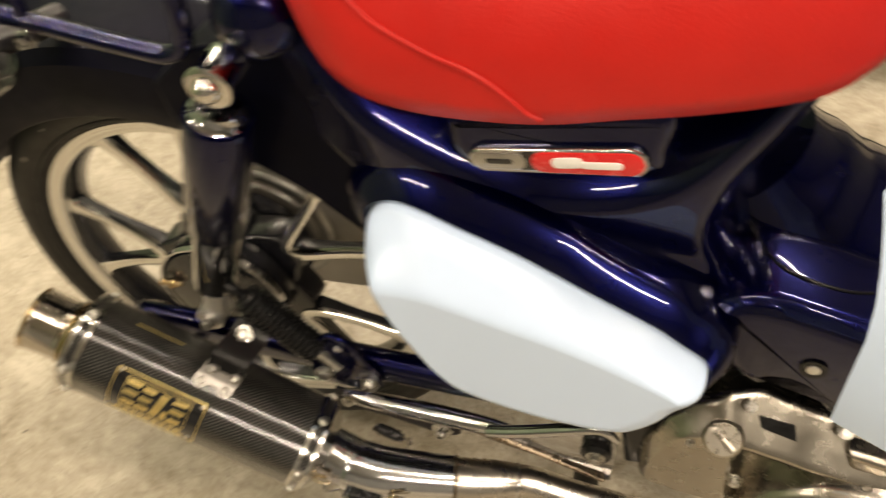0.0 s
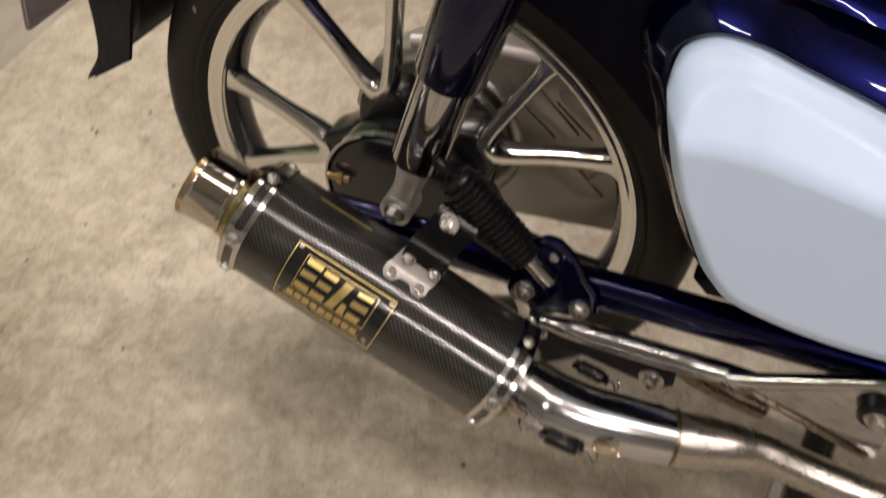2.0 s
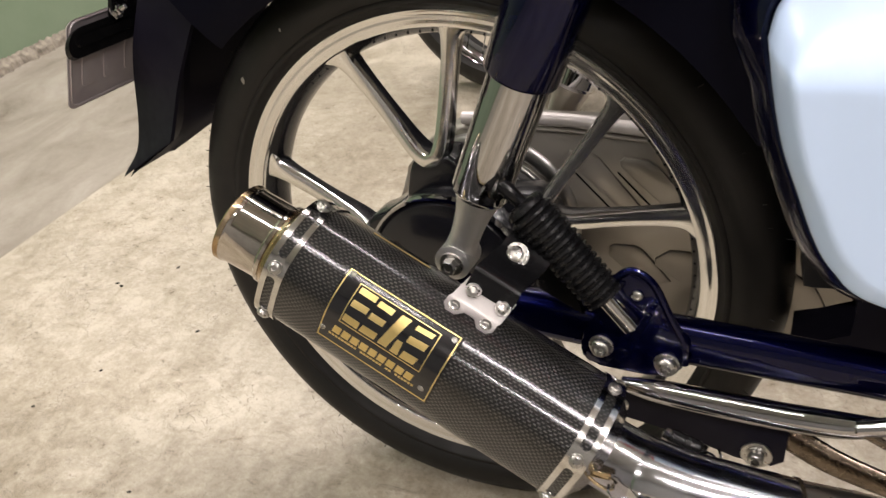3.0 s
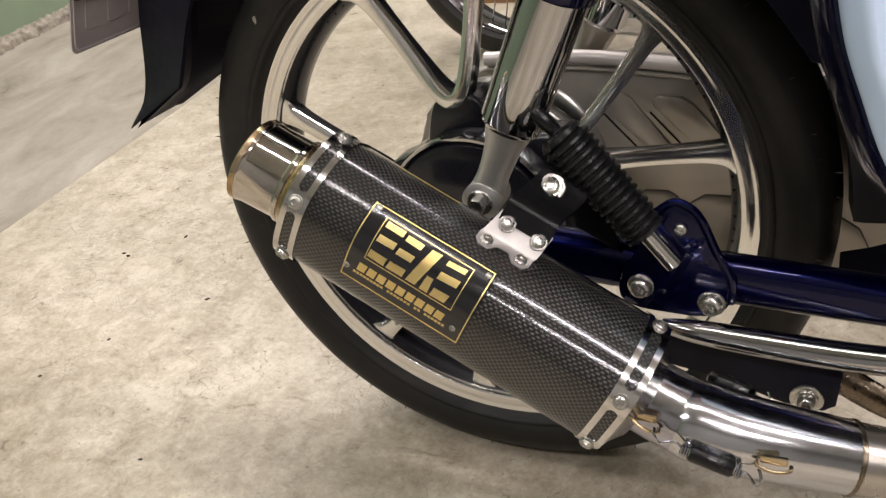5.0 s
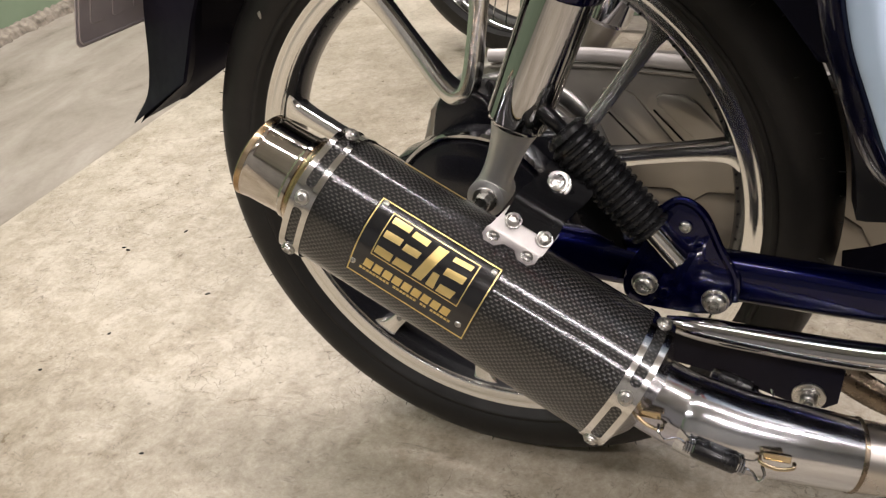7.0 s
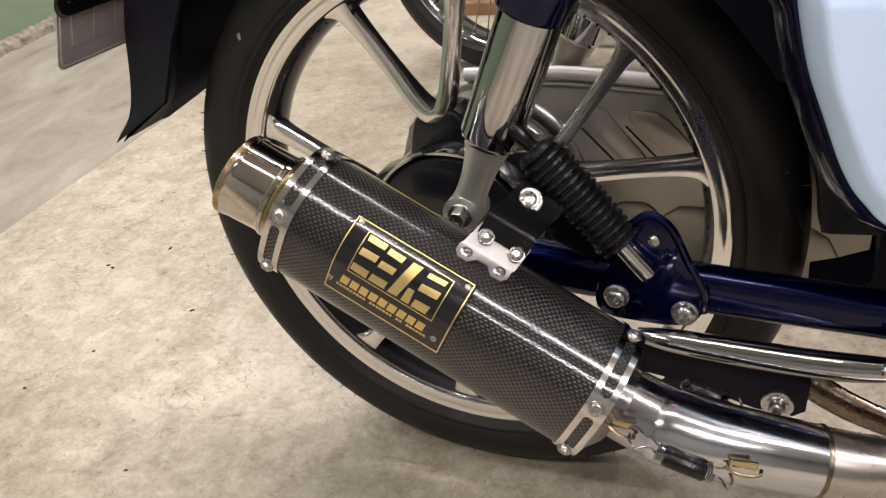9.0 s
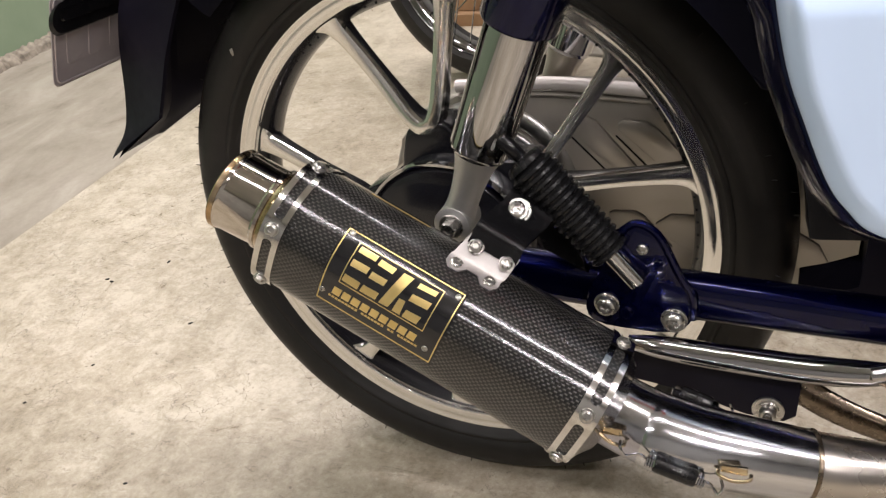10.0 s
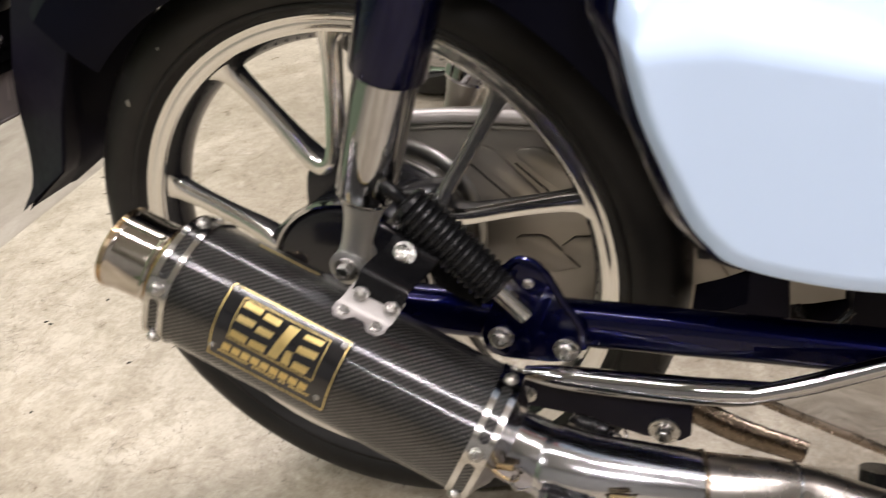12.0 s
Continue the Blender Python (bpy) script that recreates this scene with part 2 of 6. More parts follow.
def make_slab():
    m, nt, b = nodes_of("smooth_concrete", (0.3, 0.27, 0.23), 0.5)
    big = noise_tex(nt, 5.0, 9.0, 0.62, stretch=(1.3, 0.6, 1), distortion=1.0)
    fine = noise_tex(nt, 90.0, 5.0, 0.7)
    s = math_node(nt, "ADD", math_node(nt, "MULTIPLY", big, 0.8), math_node(nt, "MULTIPLY", fine, 0.2))
    nt.links.new(ramp(nt, s, [(0.33, (0.14, 0.118, 0.09)), (0.41, (0.225, 0.198, 0.160)), (0.52, (0.275, 0.245, 0.203)), (0.64, (0.33, 0.30, 0.255))]), b.inputs["Base Color"])
    vary_rough(nt, b, 0.4, 0.6, 12)
    bump(nt, b, fine, 0.15, 0.001)
    return m


def make_glass(name, color, rough=0.03):
    m, nt, b = nodes_of(name, color, rough)
    b.inputs["Transmission Weight"].default_value = 1.0
    b.inputs["IOR"].default_value = 1.45
    return m


TINTED = make_tinted_steel()
BRONZE = make_bronze()
CARBON = make_carbon()
FLOOR = make_floor()
SLAB = make_slab()
CLEAR = make_glass("clear_lens", (0.97, 0.97, 0.97), 0.02)
GREEN_WALL = mat_simple("green_wall_paint", (0.16, 0.22, 0.14), (0.20, 0.26, 0.175), 5, 0.5, 0.65, grain=0.2, grain_scale=80)
ROUGH_EDGE = mat_simple("broken_mortar", (0.10, 0.085, 0.065), (0.30, 0.265, 0.21), 45, 0.7, 0.9, grain=1.0, grain_scale=60)
WALL_PAINT = mat_simple("grey_wall_paint", (0.20, 0.198, 0.19), (0.25, 0.248, 0.238), 3, 0.6, 0.75, grain=0.2, grain_scale=60)
CEILING = mat_simple("ceiling_paint", (0.42, 0.42, 0.41), (0.48, 0.48, 0.47), 3, 0.7, 0.8)
WOOD = mat_simple("pallet_wood", (0.22, 0.12, 0.06), (0.34, 0.2, 0.1), 12, 0.55, 0.7, grain=0.4, grain_scale=80, stretch=(1, 8, 8))
m_tube, nt_tube, b_tube = nodes_of("tube_glow", (0.9, 0.9, 0.9), 0.4)
b_tube.inputs["Emission Color"].default_value = (1.0, 0.95, 0.86, 1)
b_tube.inputs["Emission Strength"].default_value = 9.0


# ---- building blocks ----
def finish(bm, smooth=True, angle=35):
    bmesh.ops.recalc_face_normals(bm, faces=bm.faces)
    for f in bm.faces:
        f.smooth = smooth
    if smooth:
        for e in bm.edges:
            if len(e.link_faces) == 2 and e.calc_face_angle(0.0) > radians(angle):
                e.smooth = False


def part(name, bm, material, parent=None, label="", smooth=True, angle=35):
    me = bpy.data.meshes.new(name)
    finish(bm, smooth, angle)
    bm.to_mesh(me)
    bm.free()
    for mt in material if isinstance(material, (list, tuple)) else [material]:
        me.materials.append(mt)
    ob = new(name, me)
    if parent:
        ob.parent = parent
    if label:
        tagged(ob, label)
    return ob


def loft(rings, close=True, cap0=True, cap1=True, bm=None):
    bm = bm or bmesh.new()
    vs = [[bm.verts.new(p) for p in ring] for ring in rings]
    n = len(rings[0])
    for a, b in zip(vs, vs[1:]):
        for i in range(n if close else n - 1):
            j = (i + 1) % n
            bm.faces.new((a[i], a[j], b[j], b[i]))
    if close and cap0:
        bm.faces.new(list(reversed(vs[0])))
    if close and cap1:
        bm.faces.new(vs[-1])
    return bm


def frame_along(d):
    d = Vector(d).normalized()
    side = d.cross(Vector((0, 0, 1)))
    if side.length < 1e-4:
        side = Vector((1, 0, 0))
    side.normalize()
    return d, side, side.cross(d).normalized()


def lathe(base, axis, profile, seg=32, bm=None, caps=True, squash=1.0):
    """Rings of (along, radius) round an axis that starts at base."""
    d, s, u = frame_along(axis)
    base = Vector(base)
    rings = [[base + d * h + (s * math.cos(2 * math.pi * i / seg) * squash + u * math.sin(2 * math.pi * i / seg)) * max(r, 1e-5) for i in range(seg)] for h, r in profile]
    return loft(rings, True, caps, caps, bm)


def smooth_path(pts, n=8):
    """A Catmull-Rom curve through points of any dimension."""
    p = [Vector(q) for q in pts]
    p = [2 * p[0] - p[1]] + p + [2 * p[-1] - p[-2]]
    out = []
    for i in range(1, len(p) - 2):
        for k in range(n):
            t = k / n
            a, b, c, d = p[i - 1], p[i], p[i + 1], p[i + 2]
            out.append(0.5 * (2 * b + (c - a) * t + (2 * a - 5 * b + 4 * c - d) * t * t + (3 * b - a - 3 * c + d) * t ** 3))
    return out + [p[-2]]


def tube(pts, radius, seg=16, n=8, flat=1.0, bm=None, caps=True):
    """A pipe through points; radius is one number or one a point; flat squeezes it sideways."""
    rad = radius if isinstance(radius, (list, tuple)) else [radius] * len(pts)
    curve = smooth_path([(*p, r) for p, r in zip(pts, rad)], n) if n > 1 else [Vector((*p, r)) for p, r in zip(pts, rad)]
    pos = [Vector(c[:3]) for c in curve]
    rings, side = [], None
    for i, c in enumerate(curve):
        d = (pos[min(i + 1, len(pos) - 1)] - pos[max(i - 1, 0)]).normalized()
        side = frame_along(d)[1] if side is None else (side - d * side.dot(d)).normalized()
        up = side.cross(d)
        rings.append([pos[i] + (side * math.cos(2 * math.pi * k / seg) * flat + up * math.sin(2 * math.pi * k / seg)) * c[3] for k in range(seg)])
    return loft(rings, True, caps, caps, bm)


def plate_xz(outline, y0, y1, bevel=0.002, bm=None, segs=2, rounds=0):
    """A slab whose side view is outline (x, z), from y0 to y1, with rounded edges."""
    pts = [Vector(p) for p in outline]
    if rounds:
        pts = [Vector(p) for p in smooth_path(list(outline) + [outline[0]], rounds)[:-1]]
    bm = bm or bmesh.new()
    a = [bm.verts.new((p[0], y0, p[1])) for p in pts]
    b = [bm.verts.new((p[0], y1, p[1])) for p in pts]
    fa, fb = bm.faces.new(a), bm.faces.new(list(reversed(b)))
    for i in range(len(pts)):
        j = (i + 1) % len(pts)
        bm.faces.new((a[j], a[i], b[i], b[j]))
    if bevel:
        edges = list(fa.edges) + list(fb.edges)
        bmesh.ops.bevel(bm, geom=edges, offset=bevel, segments=segs, affect="EDGES", profile=0.5, clamp_overlap=True)
    return bm


def puffy(outline, y0, y1, r, rounds=4, steps=6, both=True):
    """A slab with fully rounded edges: side view outline (x, z), from y0 (near) to y1, edge radius r."""
    pts = [Vector(p) for p in smooth_path(list(outline) + [outline[0]], rounds)[:-1]]
    n = len(pts)
    area = sum(pts[i].x * pts[(i + 1) % n].y - pts[(i + 1) % n].x * pts[i].y for i in range(n))
    sg = 1 if area > 0 else -1
    nor = []
    for i in range(n):
        d = (pts[(i + 1) % n] - pts[i - 1]).normalized()
        nor.append(Vector((d.y, -d.x)) * sg)
    sy = 1 if y1 > y0 else -1
    rings = []
    for k in range(steps + 1):
        a = math.pi / 2 * k / steps
        rings.append((r * (1 - math.sin(a)), y0 + sy * r * (1 - math.cos(a))))
    tail = [(0.0, y1 - sy * r)] + [(r * (1 - math.cos(math.pi / 2 * k / steps)), y1 - sy * r * (1 - math.sin(math.pi / 2 * k / steps))) for k in range(1, steps + 1)] if both else [(0.0, y1)]
    return loft([[(p.x - q.x * ins, y, p.y - q.y * ins) for p, q in zip(pts, nor)] for ins, y in rings + tail])


def capsule(p0, p1, r0, r1, n=8):
    """A rounded bar's outline in the side view."""
    p0, p1 = Vector(p0), Vector(p1)
    a = math.atan2(p1.y - p0.y, p1.x - p0.x)
    out = []
    for k in range(n + 1):
        t = a - math.pi / 2 + math.pi * k / n
        out.append((p1.x + r1 * math.cos(t), p1.y + r1 * math.sin(t)))
    for k in range(n + 1):
        t = a + math.pi / 2 + math.pi * k / n
        out.append((p0.x + r0 * math.cos(t), p0.y + r0 * math.sin(t)))
    return out


def box(c, size, bevel=0.002, rot=None, bm=None, segs=2):
    bm2 = bmesh.new()
    bmesh.ops.create_cube(bm2, size=1.0)
    bmesh.ops.scale(bm2, vec=size, verts=bm2.verts)
    if bevel:
        bmesh.ops.bevel(bm2, geom=list(bm2.edges), offset=bevel, segments=segs, affect="EDGES", profile=0.5)
    m = Matrix.Translation(c) @ (rot.to_4x4() if rot else Matrix())
    bmesh.ops.transform(bm2, matrix=m, verts=bm2.verts)
    if bm is None:
        return bm2
    me = bpy.data.meshes.new("tmp")
    bm2.to_mesh(me)
    bm.from_mesh(me)
    bpy.data.meshes.remove(me)
    bm2.free()
    return bm


def bolt(parent, pos, axis, r, h, material=None, flange=0.0, hexa=False, name="bolt", washer=0.0, wh=0.0015):
    """A cap screw with a sunk socket, or a hexagon head on a flange, standing on pos along axis."""
    bm = bmesh.new()
    base = 0.0
    if washer:
        lathe(pos, axis, [(0, washer), (wh, washer), (wh + 0.0004, washer * 0.94), (wh + 0.0004, 0)], 28, bm)
        base = wh
    if flange:
        lathe(pos, axis, [(base, flange), (base + 0.0012, flange), (base + 0.0016, flange * 0.94), (base + 0.0016, 0)], 28, bm)
        base += 0.0015
    if hexa:
        lathe(pos, axis, [(base, r), (base + h * 0.85, r), (base + h, r * 0.88), (base + h, r * 0.5), (base + h - 0.001, r * 0.45), (base + h - 0.001, 0)], 6, bm)
    else:
        lathe(pos, axis, [(base, r), (base + h * 0.45, r), (base + h * 0.72, r * 0.92), (base + h * 0.92, r * 0.76), (base + h, r * 0.55)], 24, bm, caps=False)
        lathe(pos, axis, [(base + h, r * 0.55), (base + h * 0.3, r * 0.50), (base + h * 0.3, 0)], 6, bm, caps=False)
    return part(name, bm, material or ZINC, parent, angle=30)


# ---- the setting ----
FLOOR_X0, FLOOR_X1, FLOOR_Y0, FLOOR_Y1, ROOM_H = -1.97, 4.5, -3.5, 4.5, 2.7
JOINT_X = -1.03


def sheet(name, x0, y0, x1, y1, z, thick, material, label, category):
    bm = box(((x0 + x1) / 2, (y0 + y1) / 2, z - thick / 2), (x1 - x0, y1 - y0, thick), 0.0)
    ob = part(name, bm, material, smooth=False)
    return tagged(ob, label, category, kind="structure")


sheet("floor", JOINT_X, FLOOR_Y0, FLOOR_X1, FLOOR_Y1, 0.0, 0.12, FLOOR, "worn beige concrete garage floor with cracks and stains", "floor")
sheet("pavement", FLOOR_X0 - 0.3, FLOOR_Y0, JOINT_X - 0.004, FLOOR_Y1, -0.006, 0.12, SLAB, "smoother grey concrete strip along the green wall", "floor")
sheet("ceiling", FLOOR_X0 - 0.3, FLOOR_Y0, FLOOR_X1, FLOOR_Y1, ROOM_H + 0.12, 0.12, CEILING, "plain pale ceiling of the garage", "ceiling")
sheet("wall_west", FLOOR_X0 - 0.3, FLOOR_Y0, FLOOR_X0, FLOOR_Y1, ROOM_H, ROOM_H, GREEN_WALL, "pale green painted wall beside the concrete strip", "wall")
sheet("wall_east", FLOOR_X1, FLOOR_Y0, FLOOR_X1 + 0.15, FLOOR_Y1, ROOM_H, ROOM_H, WALL_PAINT, "plain grey painted garage wall", "wall")
sheet("wall_north", FLOOR_X0 - 0.3, FLOOR_Y1, FLOOR_X1 + 0.15, FLOOR_Y1 + 0.15, ROOM_H, ROOM_H, WALL_PAINT, "plain grey painted garage wall", "wall")
sheet("wall_south", FLOOR_X0 - 0.3, FLOOR_Y0 - 0.15, FLOOR_X1 + 0.15, FLOOR_Y0, ROOM_H, ROOM_H, WALL_PAINT, "plain grey painted garage wall", "wall")


def broken_foot():
    bm = bmesh.new()
    rings = []
    for i in range(420):
        y = 0.2 + i * 0.0076
        w = 0.042 + 0.018 * noise.noise((y * 9, 3, 0)) + 0.016 * noise.noise((y * 41, 7, 0)) + 0.008 * noise.noise((y * 97, 2, 0))
        h = 0.024 + 0.010 * noise.noise((y * 17, 1, 4)) + 0.010 * noise.noise((y * 67, 5, 4))
        x = FLOOR_X0
        rings.append([(x - 0.01, y, -0.01), (x + w, y, -0.01), (x + w * 0.8, y, h * 0.5), (x + w * 0.35, y, h), (x - 0.01, y, h * 1.1)])
    loft(rings, True, True, True, bm)
    return tagged(part("trim", bm, ROUGH_EDGE), "crumbling mortar along the foot of the green wall", "wall base", kind="structure")


broken_foot()


def ceiling_tube(x, y, power):
    thing = new("ceiling_light")
    thing.location = (x, y, ROOM_H)
    part("housing", box((0, 0, -0.03), (1.24, 0.09, 0.06), 0.008), WALL_PAINT, thing)
    part("tube", lathe((-0.59, 0, -0.085), (1, 0, 0), [(0, 0.013), (1.18, 0.013)], 16), m_tube, thing, "glowing white fluorescent tube")
    for s in (-1, 1):
        part("lampholder", box((s * 0.6, 0, -0.07), (0.02, 0.035, 0.05), 0.004), WALL_PAINT, thing)
    lamp = bpy.data.lights.new("tube_light", "AREA")
    lamp.shape, lamp.size, lamp.size_y, lamp.energy = "RECTANGLE", 1.18, 0.03, power
    lamp.color = (1.0, 0.91, 0.865)
    ob = new("tube_light", lamp)
    ob.location = (x, y, ROOM_H - 0.11)
    return tagged(thing, "slim ceiling light with one bare fluorescent tube", "ceiling light", "ceiling tubes")


for lx, ly, watts in LAMPS:
    ceiling_tube(lx, ly, watts)

# ---- the motorcycle ----
LEAN_LEFT = 3.95
YC = 0.028                     # middle plane of the machine
bike = tagged(new("motorcycle"), "navy blue step-through motorcycle with red seat leaning on its stand", "motorcycle")
bike.matrix_world = pose(0, 0, 0, -LEAN_LEFT, 0, 0)


# rear wheel
def rear_wheel():
    w = tagged(new("rear_wheel"), "cast wheel with machined V spokes and black tyre")
    w.parent = bike
    seg = 128
    half = [(-0.0265, 0.219), (-0.0275, 0.2285), (-0.030, 0.2302), (-0.0340, 0.2345), (-0.0362, 0.2352), (-0.0370, 0.2388), (-0.0360, 0.2398), (-0.0398, 0.245), (-0.0410, 0.2535), (-0.0398, 0.261), (-0.0365, 0.2680), (-0.031, 0.2745), (-0.022, 0.280), (-0.011, 0.2833), (0.0, 0.2845)]
    prof = half + [(-y, r) for y, r in reversed(half[:-1])]
    rings = []
    for i in range(seg + 1):
        th = 2 * math.pi * i / seg
        rings.append([(r * math.cos(th), YC + y, 0.284 + r * math.sin(th)) for y, r in prof])
    bm = bmesh.new()
    loft(rings[:-1] + [rings[0]], True, False, False, bm)
    bmesh.ops.remove_doubles(bm, verts=bm.verts, dist=1e-6)
    part("tyre", bm, RUBBER, w, "dark tyre with fine rubber nibs", angle=60)
    bm = bmesh.new()
    for i in range(84):
        th = 2 * math.pi * (i + 0.3 * random.random()) / 84
        y = YC + random.choice((-0.034, -0.02, 0.02))
        r0 = 0.270 if abs(y - YC) > 0.03 else 0.2805
        d = Vector((math.cos(th), -0.35 if y < YC else 0.2, math.sin(th))).normalized()
        lathe(Vector((math.cos(th) * r0, y, 0.284 + math.sin(th) * r0)), d, [(0, 0.0005), (0.0032 + 0.0025 * random.random(), 0.0004)], 5, bm)
    tagged(part("nibs", bm, RUBBER, w), "fine rubber moulding nibs", kind="stuff")
    # rim
    def ring(profile, name, mat, label=""):
        rs = [[(r * math.cos(2 * math.pi * i / seg), y, 0.284 + r * math.sin(2 * math.pi * i / seg)) for y, r in profile] for i in range(seg)]
        b = loft(rs + [rs[0]], True, False, False)
        bmesh.ops.remove_doubles(b, verts=b.verts, dist=1e-6)
        return part(name, b, mat, w, label)
    ring([(0.002, 0.2292), (-0.0004, 0.2290), (-0.0012, 0.2283), (-0.0010, 0.2270), (-0.0005, 0.2255), (0.0, 0.2238), (0.0001, 0.2226), (0.0, 0.2212), (0.0002, 0.2198), (0.0006, 0.2180), (0.0010, 0.2155), (0.0016, 0.2142), (0.0032, 0.2133), (0.0066, 0.2134), (0.0075, 0.218), (0.010, 0.2285)], "rim_flange", RIM_FACE, "machined silver rim edge")
    ring([(0.0485, 0.2285), (0.0485, 0.218), (0.0495, 0.2135), (0.052, 0.2145), (0.055, 0.2205), (0.057, 0.2285)], "rim_flange", RIM_FACE)
    ring([(0.0068, 0.2135), (0.014, 0.207), (0.022, 0.204), (0.034, 0.204), (0.042, 0.207), (0.0492, 0.2135), (0.0492, 0.219), (0.0068, 0.219)], "rim_barrel", RIM_DARK, "dark painted rim barrel")
    # spokes: five U-shaped loops with a machined front, each on a dark arm of the hub
    for k in range(5):
        c0 = radians(102.6 + 72 * k)
        e_r = Vector((math.cos(c0), math.sin(c0)))
        e_t = Vector((-math.sin(c0), math.cos(c0)))
        one = [(0.2075, 0.0590, 0.0150), (0.200, 0.0545, 0.0090), (0.188, 0.0488, 0.0066), (0.165, 0.0388, 0.0060), (0.140, 0.0280, 0.0058), (0.118, 0.0186, 0.0058), (0.106, 0.0125, 0.0058), (0.0985, 0.0065, 0.0058)]
        line = one + [(0.0962, 0.0, 0.0058)] + [(a, -b, c) for a, b, c in reversed(one)]
        curve = smooth_path(line, 3)
        rings = []
        for i, q in enumerate(curve):
            p = e_r * q[0] + e_t * q[1]
            a, b2 = curve[max(i - 1, 0)], curve[min(i + 1, len(curve) - 1)]
            d = (e_r * (b2[0] - a[0]) + e_t * (b2[1] - a[1])).normalized()
            n = Vector((-d.y, d.x))
            wd = q[2]
            t = (q[0] - 0.096) / 0.11
            fr = 0.0035 + 0.0075 * math.sin(min(1, t) * math.pi * 0.8)
            bk = 0.030 - 0.003 * math.sin(min(1, t) * math.pi)
            prof = [(-1.0, fr + 0.0008), (-0.7, fr), (0.7, fr), (1.0, fr + 0.0008), (1.12, fr + 0.006), (1.12, bk - 0.006), (0.9, bk), (-0.9, bk), (-1.12, bk - 0.006), (-1.12, fr + 0.006)]
            rings.append([((p + n * wd * u).x, y, 0.284 + (p + n * wd * u).y) for u, y in prof])
        ob = part("spoke", loft(rings), [RIM_DARK, RIM_FACE, POLISHED], w, "U-shaped cast spoke with a bright machined face", angle=30)
        for f in ob.data.polygons:
            if abs(f.normal.y) > 0.75:
                f.material_index = 1
            elif f.index % 10 in (3, 9):
                f.material_index = 2
        arm = [(0.055, 0.041), (0.080, 0.0300), (0.0955, 0.0205), (0.0995, 0.010), (0.0995, -0.010), (0.0955, -0.0205), (0.080, -0.0300), (0.055, -0.041)]
        out = [(e_r * a + e_t * b + Vector((0, 0.284)))[:] for a, b in arm]
        part("hub_arm", puffy(out, 0.006, 0.044, 0.005, rounds=3, steps=3), RIM_DARK, w, "glossy black hub arm")
    # hub
    part("hub", lathe((0, -0.034, 0.284), (0, 1, 0), [(0, 0.0), (0.0, 0.03), (0.001, 0.060), (0.003, 0.070), (0.008, 0.0735), (0.034, 0.074), (0.040, 0.066), (0.082, 0.066), (0.088, 0.074), (0.1, 0.074), (0.1, 0)], 64), RIM_DARK, w, "black hub drum")
    rs = [[((0.0755 + dr) * math.cos(2 * math.pi * i / 64), -0.030 + dy, 0.284 + (0.0755 + dr) * math.sin(2 * math.pi * i / 64)) for dr, dy in ((-0.0012, -0.0012), (0.0012, -0.0012), (0.0012, 0.006), (-0.0012, 0.006))] for i in range(64)]
    b = loft(rs + [rs[0]], True, False, False)
    bmesh.ops.remove_doubles(b, verts=b.verts, dist=1e-6)
    part("hub_ring", b, CHROME, w, "bright edge of the hub drum")
    part("axle", lathe((0, -0.125, 0.284), (0, 1, 0), [(0, 0.006), (0.002, 0.0075), (0.02, 0.0075), (0.02, 0.012), (0.03, 0.012), (0.03, 0.0075), (0.28, 0.0075)], 20), ZINC, w)
    # rows of small cast studs inside the rim barrel
    bm = bmesh.new()
    for k in range(150):
        th = radians(-75 + 235 * k / 149) + (0.004 if k % 2 else -0.004)
        c, sn = math.cos(th), math.sin(th)
        base = Vector((0.2075 * c, 0.0135 + 0.0022 * (k % 2), 0.284 + 0.2075 * sn))
        lathe(base, Vector((-c, -0.6, -sn)), [(0, 0.0011), (0.0007, 0.0009), (0.0010, 0.0)], 6, bm)
    tagged(part("studs", bm, RIM_DARK, w), "small cast studs inside the rim", kind="stuff")
    # faint moulded marks on the tyre wall
    for a0, a1 in ((18, 34), (39, 47), (196, 214), (328, 344)):
        for k in range(int((a1 - a0) / 3)):
            th0 = radians(a0 + 3 * k)
            rs = []
            for j in range(4):
                th = th0 + radians(1.9) * j / 3
                rs.append([(r * math.cos(th), YC - 0.0398 - dy, 0.284 + r * math.sin(th)) for r, dy in ((0.2480, -0.0006), (0.2490, 0.00075), (0.2570, 0.00075), (0.2580, -0.0006))])
            part("raised_mark", loft(rs), RUBBER, w)
    for x, z, sz in ((-0.189, 0.454, 0.0028), (-0.138, 0.499, 0.0016)):
        mk = bmesh.new()
        bmesh.ops.create_icosphere(mk, subdivisions=2, radius=sz)
        for v in mk.verts:
            q = 1 + 0.6 * noise.noise(v.co * 700)
            v.co = Vector((x + v.co.x * q * 0.8, -0.0125 + v.co.y * 0.25, z + v.co.z * q * 1.2))
        part("chalk_mark", mk, CHAIN_GREY, w, "pale scuff on the tyre wall")
    va = radians(232)
    d = Vector((-math.cos(va), -0.5, -math.sin(va)))
    part("valve", lathe((0.205 * math.cos(va), 0.020, 0.284 + 0.205 * math.sin(va)), d, [(0, 0.005), (0.006, 0.0045), (0.008, 0.0036), (0.02, 0.0036), (0.021, 0.003)], 12), ZINC, w, "short tyre valve")
    return w


rear_wheel()


